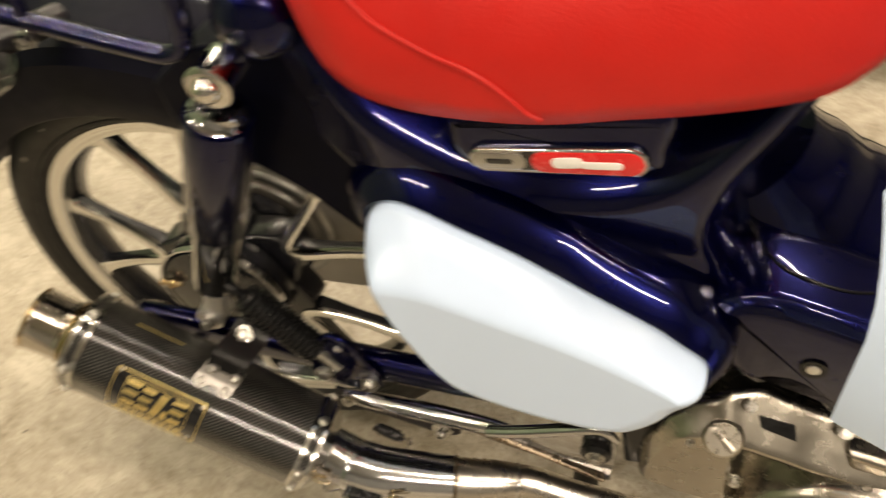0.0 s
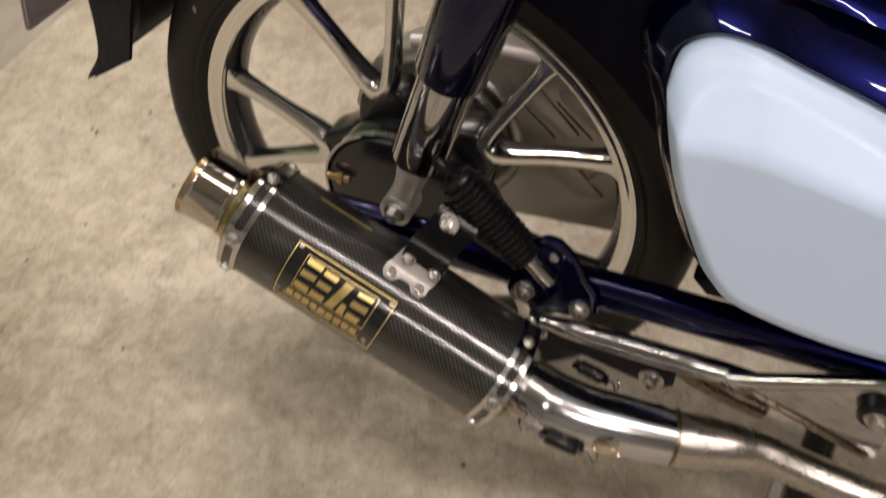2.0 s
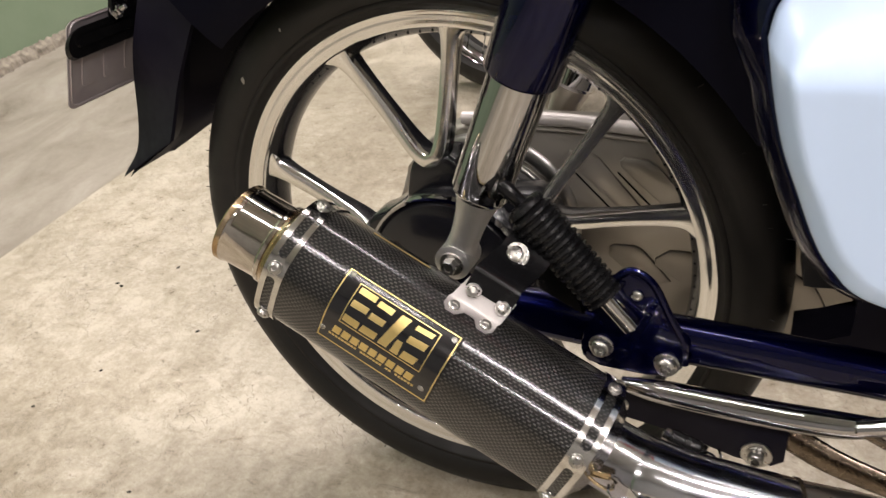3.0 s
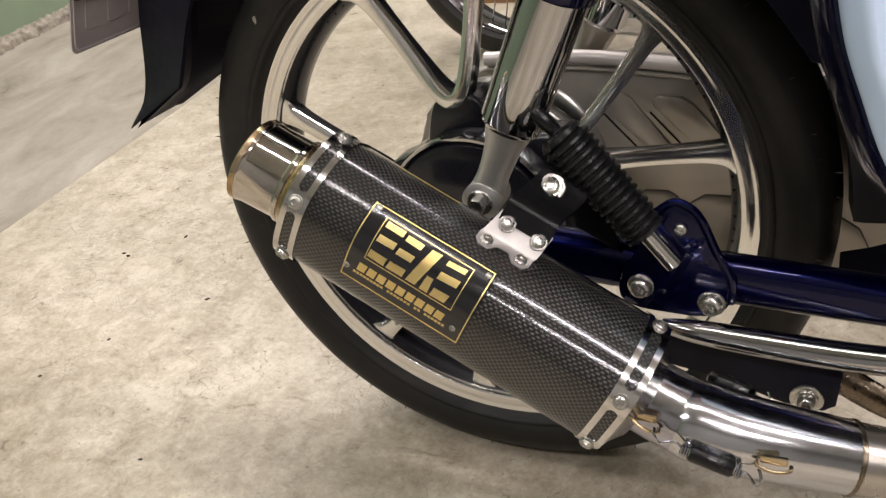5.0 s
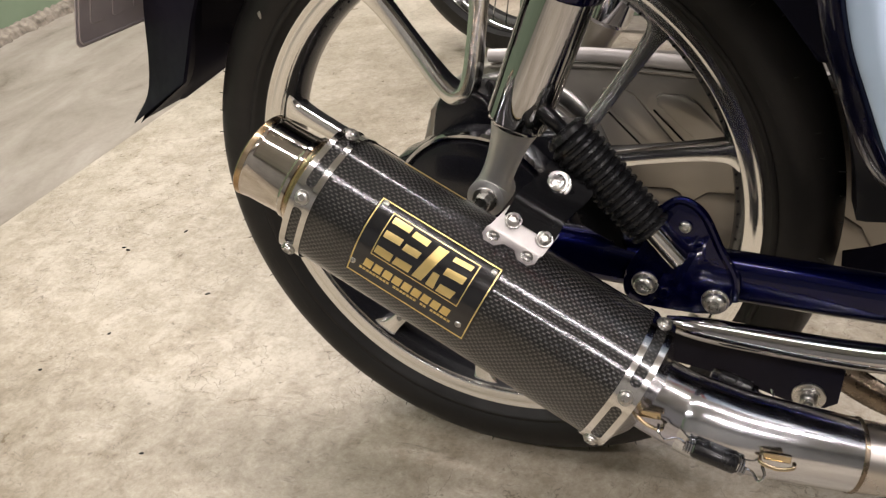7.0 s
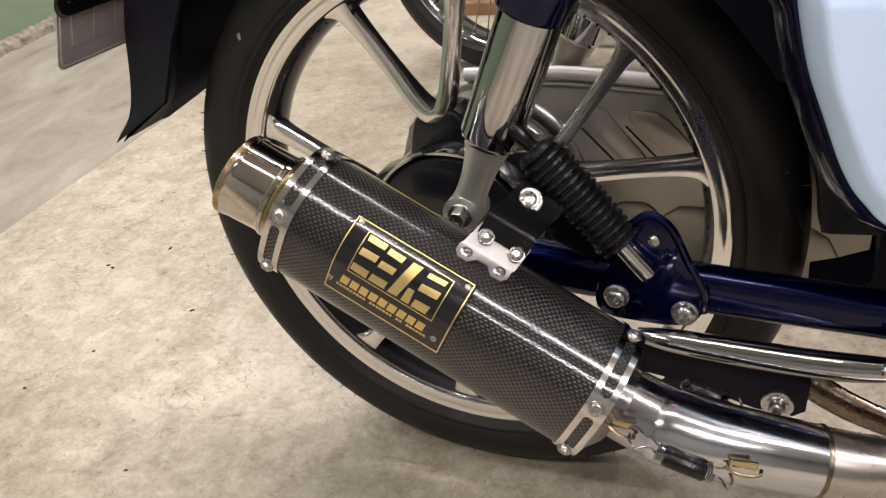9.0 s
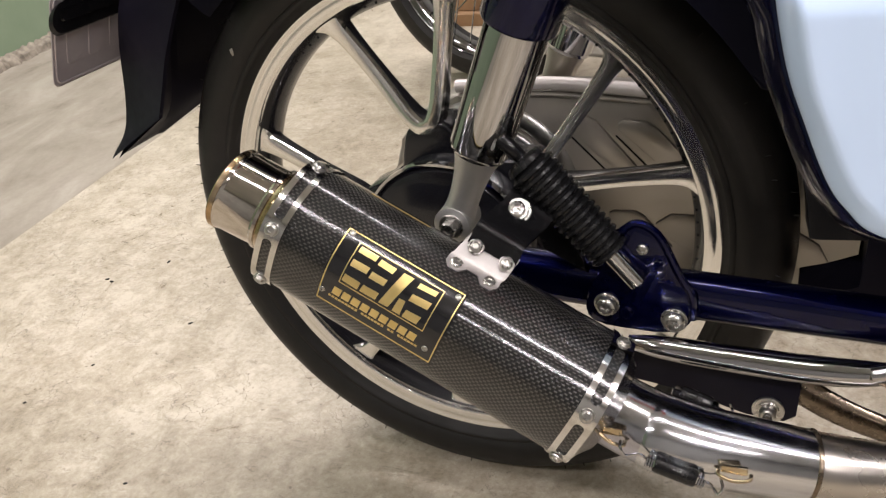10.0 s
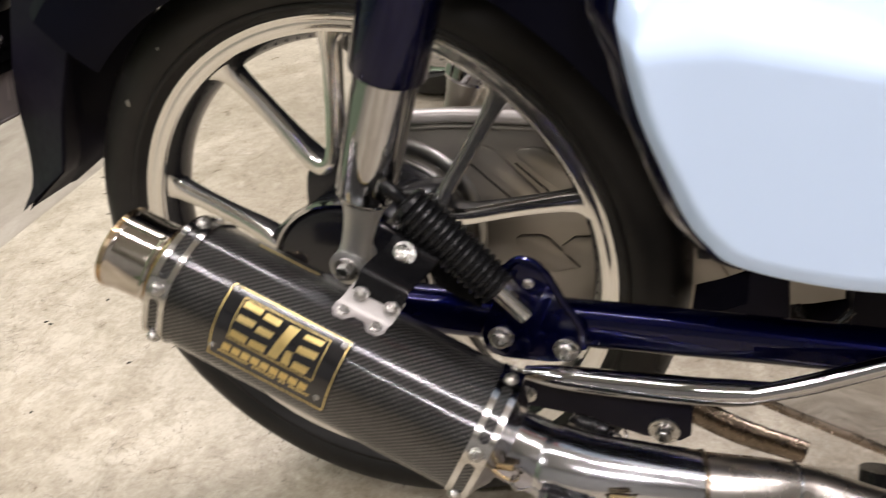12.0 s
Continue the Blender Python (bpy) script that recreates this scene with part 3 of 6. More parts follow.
# swingarm, its bracket and the chain case behind the wheel
def swing_arm():
    stations = [(-0.058, 0.3285, 0.301, 0.008), (-0.045, 0.331, 0.298, 0.0115), (0.02, 0.326, 0.288, 0.0125), (0.12, 0.3175, 0.279, 0.013), (0.22, 0.310, 0.2745, 0.0135), (0.335, 0.3015, 0.2695, 0.014), (0.47, 0.290, 0.262, 0.015)]
    rings = []
    for x, zt, zb, hw in smooth_path(stations, 6):
        yc, zc, hz = -0.089, (zt + zb) / 2, (zt - zb) / 2
        c = min(0.0118, hw * 0.88)
        ring = []
        for sy, sz, a0 in ((1, 1, 0), (-1, 1, 90), (-1, -1, 180), (1, -1, 270)):
            ring += [(x, yc + sy * (hw - c) + c * math.cos(radians(a0 + 18 * k)), zc + sz * (hz - c) + c * math.sin(radians(a0 + 18 * k))) for k in range(6)]
        rings.append(ring)
    sw = part("swingarm", loft(rings), NAVY, bike, "glossy navy box-section swingarm", angle=50)
    part("end_cap", box((-0.0585, -0.089, 0.3148), (0.004, 0.017, 0.028), 0.002), ZINC, sw, "bright plated end cap")
    part("adjuster_bolt", lathe((-0.066, -0.040, 0.308), (1, 0.1, -0.15), [(0, 0.004), (0.012, 0.004), (0.012, 0.0065), (0.017, 0.0065), (0.017, 0.0035), (0.024, 0.0035)], 12), BRONZE, sw, "yellow plated adjuster bolt")
    part("arm", tube([(-0.035, 0.144, 0.296), (0.12, 0.146, 0.303), (0.47, 0.136, 0.274)], 0.017, 16), NAVY, sw)
    out = [(0.157, 0.318), (0.170, 0.348), (0.181, 0.3565), (0.191, 0.3545), (0.200, 0.345), (0.210, 0.322), (0.2195, 0.303), (0.2205, 0.284), (0.209, 0.271), (0.184, 0.270), (0.149, 0.274), (0.145, 0.291), (0.149, 0.304)]
    br = part("shock_bracket", plate_xz(out, -0.108, -0.102, 0.0015, rounds=3), NAVY, bike, "navy bracket plate on the swingarm")
    part("flange", tube([(x, -0.108, z) for x, z in (out[1], out[2], out[3], out[4], out[5], out[6], out[7])], 0.0030, 10, 4), NAVY, br)
    bolt(br, (0.160, -0.108, 0.290), (0, -1, 0), 0.0076, 0.0060, ZINC, 0.0092)
    bolt(br, (0.208, -0.108, 0.282), (0, -1, 0), 0.0078, 0.0060, ZINC, 0.0094)
    bolt(br, (0.187, -0.1085, 0.338), (0, -1, 0), 0.0042, 0.003, ZINC)
    case = [(0.10 * math.cos(radians(a)), 0.284 + 0.10 * math.sin(radians(a))) for a in range(90, 271, 10)]
    case += [(0.12, 0.186), (0.26, 0.190), (0.40, 0.198), (0.46, 0.235), (0.49, 0.28), (0.47, 0.335), (0.36, 0.362), (0.20, 0.379), (0.10, 0.384)]
    cc = part("chain_case", plate_xz(case, 0.084, 0.125, 0.006, segs=3), CHAIN_GREY, bike, "grey pressed-steel chain case with raised panels")
    part("pressed_ring", tube([(0.083 * math.cos(radians(a)), 0.0835, 0.284 + 0.083 * math.sin(radians(a))) for a in range(-75, 171, 7)], 0.0085, 14, 2, flat=0.55), ALLOY, cc, "bright rounded ring round the hub")
    part("pressed_ring", tube([(0.066 * math.cos(radians(a)), 0.0835, 0.284 + 0.066 * math.sin(radians(a))) for a in range(-75, 171, 7)], 0.0042, 12, 2), ALLOY, cc)
    # lip is lighter than the case to show light falling on it
    part("lip", tube([(-0.02, 0.0835, 0.389), (0.06, 0.0835, 0.3915), (0.12, 0.0835, 0.388), (0.20, 0.0835, 0.380), (0.36, 0.0835, 0.363)], 0.0062, 14), LIT_LIP, cc, "rolled lip coloured pale as lit from above")
    part("lip_bead", tube([(-0.02, 0.0815, 0.3795), (0.06, 0.0815, 0.382), (0.12, 0.0815, 0.3785), (0.20, 0.0815, 0.371), (0.36, 0.0815, 0.354)], 0.0018, 10), CHAIN_GREY, cc)
    for pan in ([(0.083, 0.3620), (0.101, 0.3622), (0.1105, 0.3565), (0.1500, 0.3080), (0.1360, 0.3000), (0.0800, 0.3520)],
                [(0.1290, 0.3545), (0.1335, 0.3585), (0.1545, 0.3575), (0.1640, 0.3500), (0.2000, 0.3120), (0.1750, 0.3060), (0.1300, 0.3480)],
                [(0.1830, 0.3530), (0.2060, 0.3520), (0.2160, 0.3440), (0.2480, 0.3120), (0.2260, 0.3040), (0.1820, 0.3460)],
                [(0.1180, 0.2660), (0.1230, 0.2690), (0.1430, 0.2694), (0.1500, 0.2655), (0.1760, 0.2340), (0.1500, 0.2280), (0.1170, 0.2560)],
                [(0.1610, 0.2580), (0.1745, 0.2680), (0.1960, 0.2682), (0.2060, 0.2600), (0.2330, 0.2280), (0.2060, 0.2220), (0.1600, 0.2500)],
                [(0.2500, 0.2600), (0.2750, 0.2620), (0.3000, 0.2460), (0.3150, 0.2160), (0.2850, 0.2100), (0.2480, 0.2440)]):
        part("raised_panel", plate_xz(pan, 0.0815, 0.090, 0.0022), CHAIN_GREY, cc)
    for a, b in (((0.082, 0.3455), (0.125, 0.3000)), ((0.127, 0.3430), (0.163, 0.3045)), ((0.30, 0.300), (0.36, 0.288))):
        part("seam", tube([(a[0], 0.0838, a[1]), (b[0], 0.0838, b[1])], 0.0009, 8, 2), BLACK_PAINT, cc)


swing_arm()


# rear shock absorber
def shock():
    p0, p1 = Vector((0.043, -0.090, 0.343)), Vector((0.185, -0.111, 0.667))
    d = (p1 - p0).normalized()
    L = (p1 - p0).length
    sh = new("shock_absorber")
    sh.parent = bike
    tagged(sh, "rear shock absorber with chrome tube and navy cover")
    lower = tube([p0 + d * 0.0, p0 + d * 0.02, p0 + d * 0.045, p0 + d * 0.066], [0.0140, 0.0118, 0.0138, 0.0192], 24, 6)
    part("lower_fork", lower, SATIN, sh, "grey cast lower mount")
    part("eye", lathe(p0 + Vector((0, -0.014, 0)), (0, 1, 0), [(0, 0.011), (0.001, 0.0145), (0.026, 0.0145), (0.027, 0.011)], 28), SATIN, sh)
    bolt(sh, p0 + Vector((0, -0.014, 0)), (0, -1, 0), 0.0066, 0.007, ZINC, 0.0098, True, "nut")
    part("tube", lathe(p0 + d * 0.064, d, [(0, 0.0175), (0.001, 0.0212), (0.004, 0.0218), (0.0045, 0.0222), (0.130, 0.0222)], 40), CHROME, sh, "polished chrome tube")
    part("cover", lathe(p0 + d * 0.166, d, [(0, 0.0235), (0, 0.0262), (0.002, 0.027), (0.139, 0.027), (0.144, 0.0255), (0.144, 0.01)], 40), NAVY, sh, "glossy navy cylinder cover")
    part("collar", lathe(p0 + d * 0.309, d, [(0, 0.0225), (0.003, 0.0230), (0.005, 0.0205), (0.007, 0.0185), (0.012, 0.0165), (0.013, 0.012)], 32), CHROME, sh)
    part("mount", lathe(p1 + Vector((0, -0.016, 0)), (0, 1, 0), [(0, 0.012), (0.002, 0.0155), (0.03, 0.0155)], 28), CHROME, sh)
    part("nut", lathe(p1 + Vector((0, -0.016, 0)), (0, -1, 0), [(0, 0.0172), (0.002, 0.0172), (0.0028, 0.0160), (0.0030, 0.0100), (0.007, 0.0095), (0.010, 0.0078), (0.012, 0.0045), (0.0125, 0)], 28), POLISHED, sh, "domed nut on a wide bright washer")
    # the same unit on the far side
    q0 = Vector((p0.x, 2 * YC - p0.y, p0.z))
    d = Vector((d.x, -d.y, d.z))
    part("lower_fork", tube([q0, q0 + d * 0.02, q0 + d * 0.045, q0 + d * 0.066], [0.0145, 0.0135, 0.0155, 0.0195], 20, 6), CHAIN_GREY, sh)
    part("tube", lathe(q0 + d * 0.064, d, [(0, 0.0175), (0.001, 0.0212), (0.004, 0.0218), (0.0045, 0.0222), (0.130, 0.0222)], 32), CHROME, sh)
    part("cover", lathe(q0 + d * 0.166, d, [(0, 0.0235), (0, 0.0262), (0.002, 0.027), (L - 0.176, 0.027), (L - 0.171, 0.02)], 32), NAVY, sh)


shock()


# ribbed rubber boot on a rod
def boot():
    p0, p1 = Vector((0.1090, -0.108, 0.3985)), Vector((0.1665, -0.112, 0.3340))
    d = (p1 - p0).normalized()
    L = (p1 - p0).length
    b = new("boot_rod")
    b.parent = bike
    tagged(b, "ribbed black rubber boot over a steel rod")
    prof = [(0, 0.012)]
    n = 15
    for i in range(n):
        t = i / n
        r = 0.0178 - 0.0026 * t
        h = L * (0.04 + 0.96 * t)
        st = L * 0.96 / n
        prof += [(h, r - 0.0022), (h + st * 0.25, r), (h + st * 0.6, r), (h + st * 0.85, r - 0.0022)]
    prof.append((L, 0.009))
    part("boot", lathe(p0, d, prof, 32), BOOT, b, "ribbed black rubber boot")
    part("cap", lathe(p0 - d * 0.006, d, [(0, 0.006), (0.001, 0.0125), (0.003, 0.0150), (0.0065, 0.0160)], 32), BOOT, b)
    part("rod", lathe(p1 - d * 0.002, d, [(0, 0.0074), (0.029, 0.0074), (0.030, 0.0064), (0.030, 0)], 24), POLISHED, b, "bright plated rod end")
    part("top_link", tube([p0 - d * 0.004, p0 - d * 0.02 + Vector((-0.004, 0, 0.002)), (0.06, -0.088, 0.43)], [0.005, 0.006, 0.005], 12), BLACK_PAINT, b)


boot()

# ---- exhaust ----
MD = Vector((0.871, -0.012, -0.491)).normalized()
MW = (Vector((0, -1, 0)) - MD * Vector((0, -1, 0)).dot(MD)).normalized()
MU = MW.cross(MD)
if MU.z < 0:
    MU = -MU
MC = Vector((0.08, -0.165, 0.32)) + MU * -0.018 + MW * 0.003


def sleeve_r(deg):
    """Radius of the sleeve's section: a soft six-sided round, fuller towards the upper outside."""
    d = (deg - 48 + 180) % 360 - 180
    return 0.0468 + 0.0050 * math.exp(-(d / 42.0) ** 2) + 0.0010 * math.cos(radians(6 * (deg - 30)))


def on_sleeve(along, deg, lift=0.0):
    a = radians(deg)
    return MC + MD * along + (MW * math.cos(a) + MU * math.sin(a)) * (sleeve_r(deg) + lift)


def sleeve_dir(deg):
    a = radians(deg)
    return MW * math.cos(a) + MU * math.sin(a)


def shell_patch(a0, a1, d0, d1, lift, thick=0.0006, na=2, nd=24, bm=None):
    """A curved slab that lies on the sleeve between two distances and two angles."""
    own = bm or bmesh.new()
    top = [[own.verts.new(on_sleeve(a0 + (a1 - a0) * i / na, d0 + (d1 - d0) * j / nd, lift)) for j in range(nd + 1)] for i in range(na + 1)]
    bot = [[own.verts.new(on_sleeve(a0 + (a1 - a0) * i / na, d0 + (d1 - d0) * j / nd, lift - thick)) for j in range(nd + 1)] for i in range(na + 1)]
    for i in range(na):
        for j in range(nd):
            own.faces.new((top[i][j], top[i + 1][j], top[i + 1][j + 1], top[i][j + 1]))
            own.faces.new((bot[i][j], bot[i][j + 1], bot[i + 1][j + 1], bot[i + 1][j]))
    for i in range(na):
        own.faces.new((top[i][0], bot[i][0], bot[i + 1][0], top[i + 1][0]))
        own.faces.new((top[i][nd], top[i + 1][nd], bot[i + 1][nd], bot[i][nd]))
    for j in range(nd):
        own.faces.new((top[0][j], top[0][j + 1], bot[0][j + 1], bot[0][j]))
        own.faces.new((top[na][j], bot[na][j], bot[na][j + 1], top[na][j + 1]))
    return own


BOLT_DEG = [27, 93, 155, 213, 271, 329]
A0, A1 = -0.1440, 0.1100


def muffler():
    mf = new("muffler")
    mf.parent = bike
    tagged(mf, "carbon fibre muffler with steel bands and a black badge plate")
    seg, rows = 96, 40
    bm = bmesh.new()
    uv = bm.loops.layers.uv.new("UVMap")
    arc = [0.0]
    for i in range(seg):
        arc.append(arc[-1] + (on_sleeve(0, 360 * (i + 1) / seg) - on_sleeve(0, 360 * i / seg)).length)
    vs = [[bm.verts.new(on_sleeve(A0 + (A1 - A0) * k / rows, 360 * i / seg)) for i in range(seg)] for k in range(rows + 1)]
    for k in range(rows):
        for i in range(seg):
            j = (i + 1) % seg
            f = bm.faces.new((vs[k][i], vs[k][j], vs[k + 1][j], vs[k + 1][i]))
            for lp, (ii, kk) in zip(f.loops, ((i, k), (i + 1, k), (i + 1, k + 1), (i, k + 1))):
                lp[uv].uv = ((A1 - A0) * kk / rows, arc[ii])
    part("sleeve", bm, CARBON, mf, "woven carbon fibre sleeve")
    # end plates and cones
    def ring(along, scale, lift=0.0):
        return [MC + MD * along + sleeve_dir(360 * i / seg) * (sleeve_r(360 * i / seg) * scale + lift) for i in range(seg)]
    sag = (MW * 0.574 - MU * 0.819) * 0.5

    def circle(along, r, off=0.0):
        return [MC + MD * along + sag * off + sleeve_dir(360 * i / seg) * r for i in range(seg)]
    part("rear_cap", loft([ring(A0 + 0.001, 0.99), ring(A0 - 0.001, 0.96), ring(A0 - 0.002, 0.86), circle(A0 - 0.0045, 0.0365), circle(A0 - 0.009, 0.0325), circle(A0 - 0.014, 0.0300)], True, False, False), BRONZE, mf, "heat tinted steel rear cone")
    part("front_cap", loft([ring(A1, 1.0), ring(A1 + 0.001, 0.96), ring(A1 + 0.003, 0.86), circle(A1 + 0.010, 0.032), circle(A1 + 0.012, 0.0255)], True, False, False), TINTED, mf, "steel front cone")
    # tail tip
    T = A0 - 0.009
    tip = part("tip", loft([circle(T, 0.0304), circle(T - 0.002, 0.0322), circle(T - 0.0045, 0.0322), circle(T - 0.0065, 0.0306, 0.0005), circle(T - 0.010, 0.0304, 0.001), circle(T - 0.0335, 0.0306, 0.0035), circle(T - 0.0342, 0.0311, 0.0036), circle(T - 0.0362, 0.0313, 0.0039), circle(T - 0.0366, 0.0272, 0.0039), circle(T - 0.026, 0.0272, 0.003), circle(T + 0.01, 0.0268, 0.0)], True, False, True), TIP_STEEL, mf, "polished steel tail tip")
    part("lip", loft([circle(T - 0.0360, 0.0309, 0.0039), circle(T - 0.0363, 0.0316, 0.0039), circle(T - 0.0400, 0.0317, 0.0043), circle(T - 0.0410, 0.0308, 0.0045), circle(T - 0.0410, 0.0284, 0.0045), circle(T - 0.0345, 0.0278, 0.0038)], True, False, False), BRONZE, tip, "bronze coloured rolled lip")
    # slotted bands with screws
    for a0, at in ((-0.1434, -0.1357), (0.0940, 0.1018)):
        band = part("band", shell_patch(a0, a0 + 0.0043, 0, 360, 0.0014, 0.0014, 1, 120), STEEL, mf, "slotted stainless band")
        part("edge", shell_patch(a0 + 0.0115, a0 + 0.0158, 0, 360, 0.0014, 0.0014, 1, 120), STEEL, band)
        for deg in BOLT_DEG:
            bm = bmesh.new()
            n, a1, a2 = 10, a0 + 0.0041, a0 + 0.0117
            top, low = [], []
            for i in range(n + 1):
                t = i / n
                a = a1 + (a2 - a1) * t
                w2 = 9.0 + 3.5 * (1 - math.sqrt(max(0.0, 1 - (2 * t - 1) ** 2)))
                top.append([bm.verts.new(on_sleeve(a, deg + w2 * q, 0.00135)) for q in (-1, -0.5, 0, 0.5, 1)])
                low.append([bm.verts.new(on_sleeve(a, deg + w2 * q, 0.00005)) for q in (-1, 1)])
            for i in range(n):
                for k in range(4):
                    bm.faces.new((top[i][k], top[i + 1][k], top[i + 1][k + 1], top[i][k + 1]))
                bm.faces.new((top[i][0], low[i][0], low[i + 1][0], top[i + 1][0]))
                bm.faces.new((top[i][4], top[i + 1][4], low[i + 1][1], low[i][1]))
            part("bridge", bm, STEEL, band)
            bolt(band, on_sleeve(at, deg, 0.0013), sleeve_dir(deg), 0.0040, 0.0018, ZINC, 0.0050)
    # badge plate
    badge = part("badge_plate", shell_patch(-0.0925, -0.0012, -9, 58.5, 0.0012, 0.0012, 8, 28), PLATE_BLACK, mf, "black badge plate with gold border and gold bars")

    def outline(a0, a1, d0, d1, wa, wd, name):
        bm = bmesh.new()
        for q in ((a0, a1, d0, d0 + wd), (a0, a1, d1 - wd, d1), (a0, a0 + wa, d0 + wd, d1 - wd), (a1 - wa, a1, d0 + wd, d1 - wd)):
            shell_patch(*q, 0.0016, 0.0004, 6, 16, bm)
        return part(name, bm, GOLD, badge, "thin gold border line")

    outline(-0.0912, -0.0025, -7.6, 57.2, 0.0008, 0.95, "border")
    outline(-0.0797, -0.0150, 18.0, 51.5, 0.0006, 0.65, "inner_border")

    turns = [(0.0, 58.5), (0.12, 51.5), (0.73, 18.0), (0.79, 13.0), (0.89, 4.5), (0.915, 3.0), (0.945, 0.6), (1.0, -9.0)]

    def spot(u, v, lift):
        """A place on the plate: u along it, v from its upper to its lower edge."""
        deg = float(np.interp(v, [t[0] for t in turns], [t[1] for t in turns]))
        return on_sleeve(-0.0925 + 0.0913 * u, deg, lift)

    def bar(quad):
        """A gold bar between four corners of the plate, laid on its curve."""
        bm = bmesh.new()
        (p, q, r, t), n = [Vector(c) for c in quad], 5
        top, low = [], []
        for i in range(n):
            a, b = p.lerp(t, i / (n - 1)), q.lerp(r, i / (n - 1))
            line = [a.lerp(b, k / (n - 1)) for k in range(n)]
            top.append([bm.verts.new(spot(c.x, c.y, 0.0016)) for c in line])
            low.append([bm.verts.new(spot(c.x, c.y, 0.0011)) for c in line])
        for i in range(n - 1):
            for k in range(n - 1):
                bm.faces.new((top[i][k], top[i][k + 1], top[i + 1][k + 1], top[i + 1][k]))
            for a, b in ((0, 0), (n - 1, n - 1)):
                bm.faces.new((top[i][a], top[i + 1][a], low[i + 1][b], low[i][b]))
        for k in range(n - 1):
            for i in (0, n - 1):
                bm.faces.new((top[i][k], top[i][k + 1], low[i][k + 1], low[i][k]))
        return part("bar", bm, GOLD, badge)

    # plain gold shapes stand in for the maker's mark
    marks = (
        ((0.166, 0.156), (0.312, 0.158), (0.310, 0.246), (0.165, 0.244)),
        ((0.164, 0.352), (0.302, 0.346), (0.299, 0.440), (0.162, 0.448)),
        ((0.158, 0.575), (0.292, 0.580), (0.287, 0.690), (0.155, 0.680)),
        ((0.340, 0.178), (0.470, 0.184), (0.462, 0.272), (0.334, 0.262)),
        ((0.330, 0.372), (0.455, 0.370), (0.448, 0.462), (0.324, 0.464)),
        ((0.316, 0.580), (0.445, 0.574), (0.438, 0.682), (0.306, 0.686)),
        ((0.531, 0.182), (0.612, 0.177), (0.544, 0.680), (0.467, 0.687)),
        ((0.590, 0.490), (0.640, 0.485), (0.645, 0.690), (0.580, 0.690)),
        ((0.668, 0.190), (0.814, 0.173), (0.808, 0.245), (0.664, 0.258)),
        ((0.660, 0.356), (0.812, 0.338), (0.806, 0.440), (0.655, 0.456)),
        ((0.672, 0.575), (0.795, 0.565), (0.782, 0.684), (0.664, 0.693)),
    )
    for quad in marks:
        bar(quad)
    for k in range(9):
        u = 0.118 + 0.0795 * k
        bar(((u + 0.008, 0.797), (u + 0.072, 0.797), (u + 0.064, 0.885), (u, 0.885)))
    for k in range(27):
        if k not in (9, 17, 20):
            u = 0.10 + 0.0282 * k
            bar(((u, 0.917), (u + 0.021, 0.917), (u + 0.021, 0.943), (u, 0.943)))
    for a, d in ((-0.0875, 54.6), (-0.0058, 53.0), (-0.0889, 3.2), (-0.0090, 4.4)):
        bolt(badge, on_sleeve(a, d, 0.001), sleeve_dir(d), 0.0022, 0.0012, ZINC, name="rivet")
    part("label_edge", shell_patch(-0.0980, -0.0500, 109.6, 112, 0.0004, 0.0004, 6, 3), GOLD, mf, "edge of a gold label on the upper side")
    return mf


muffler()


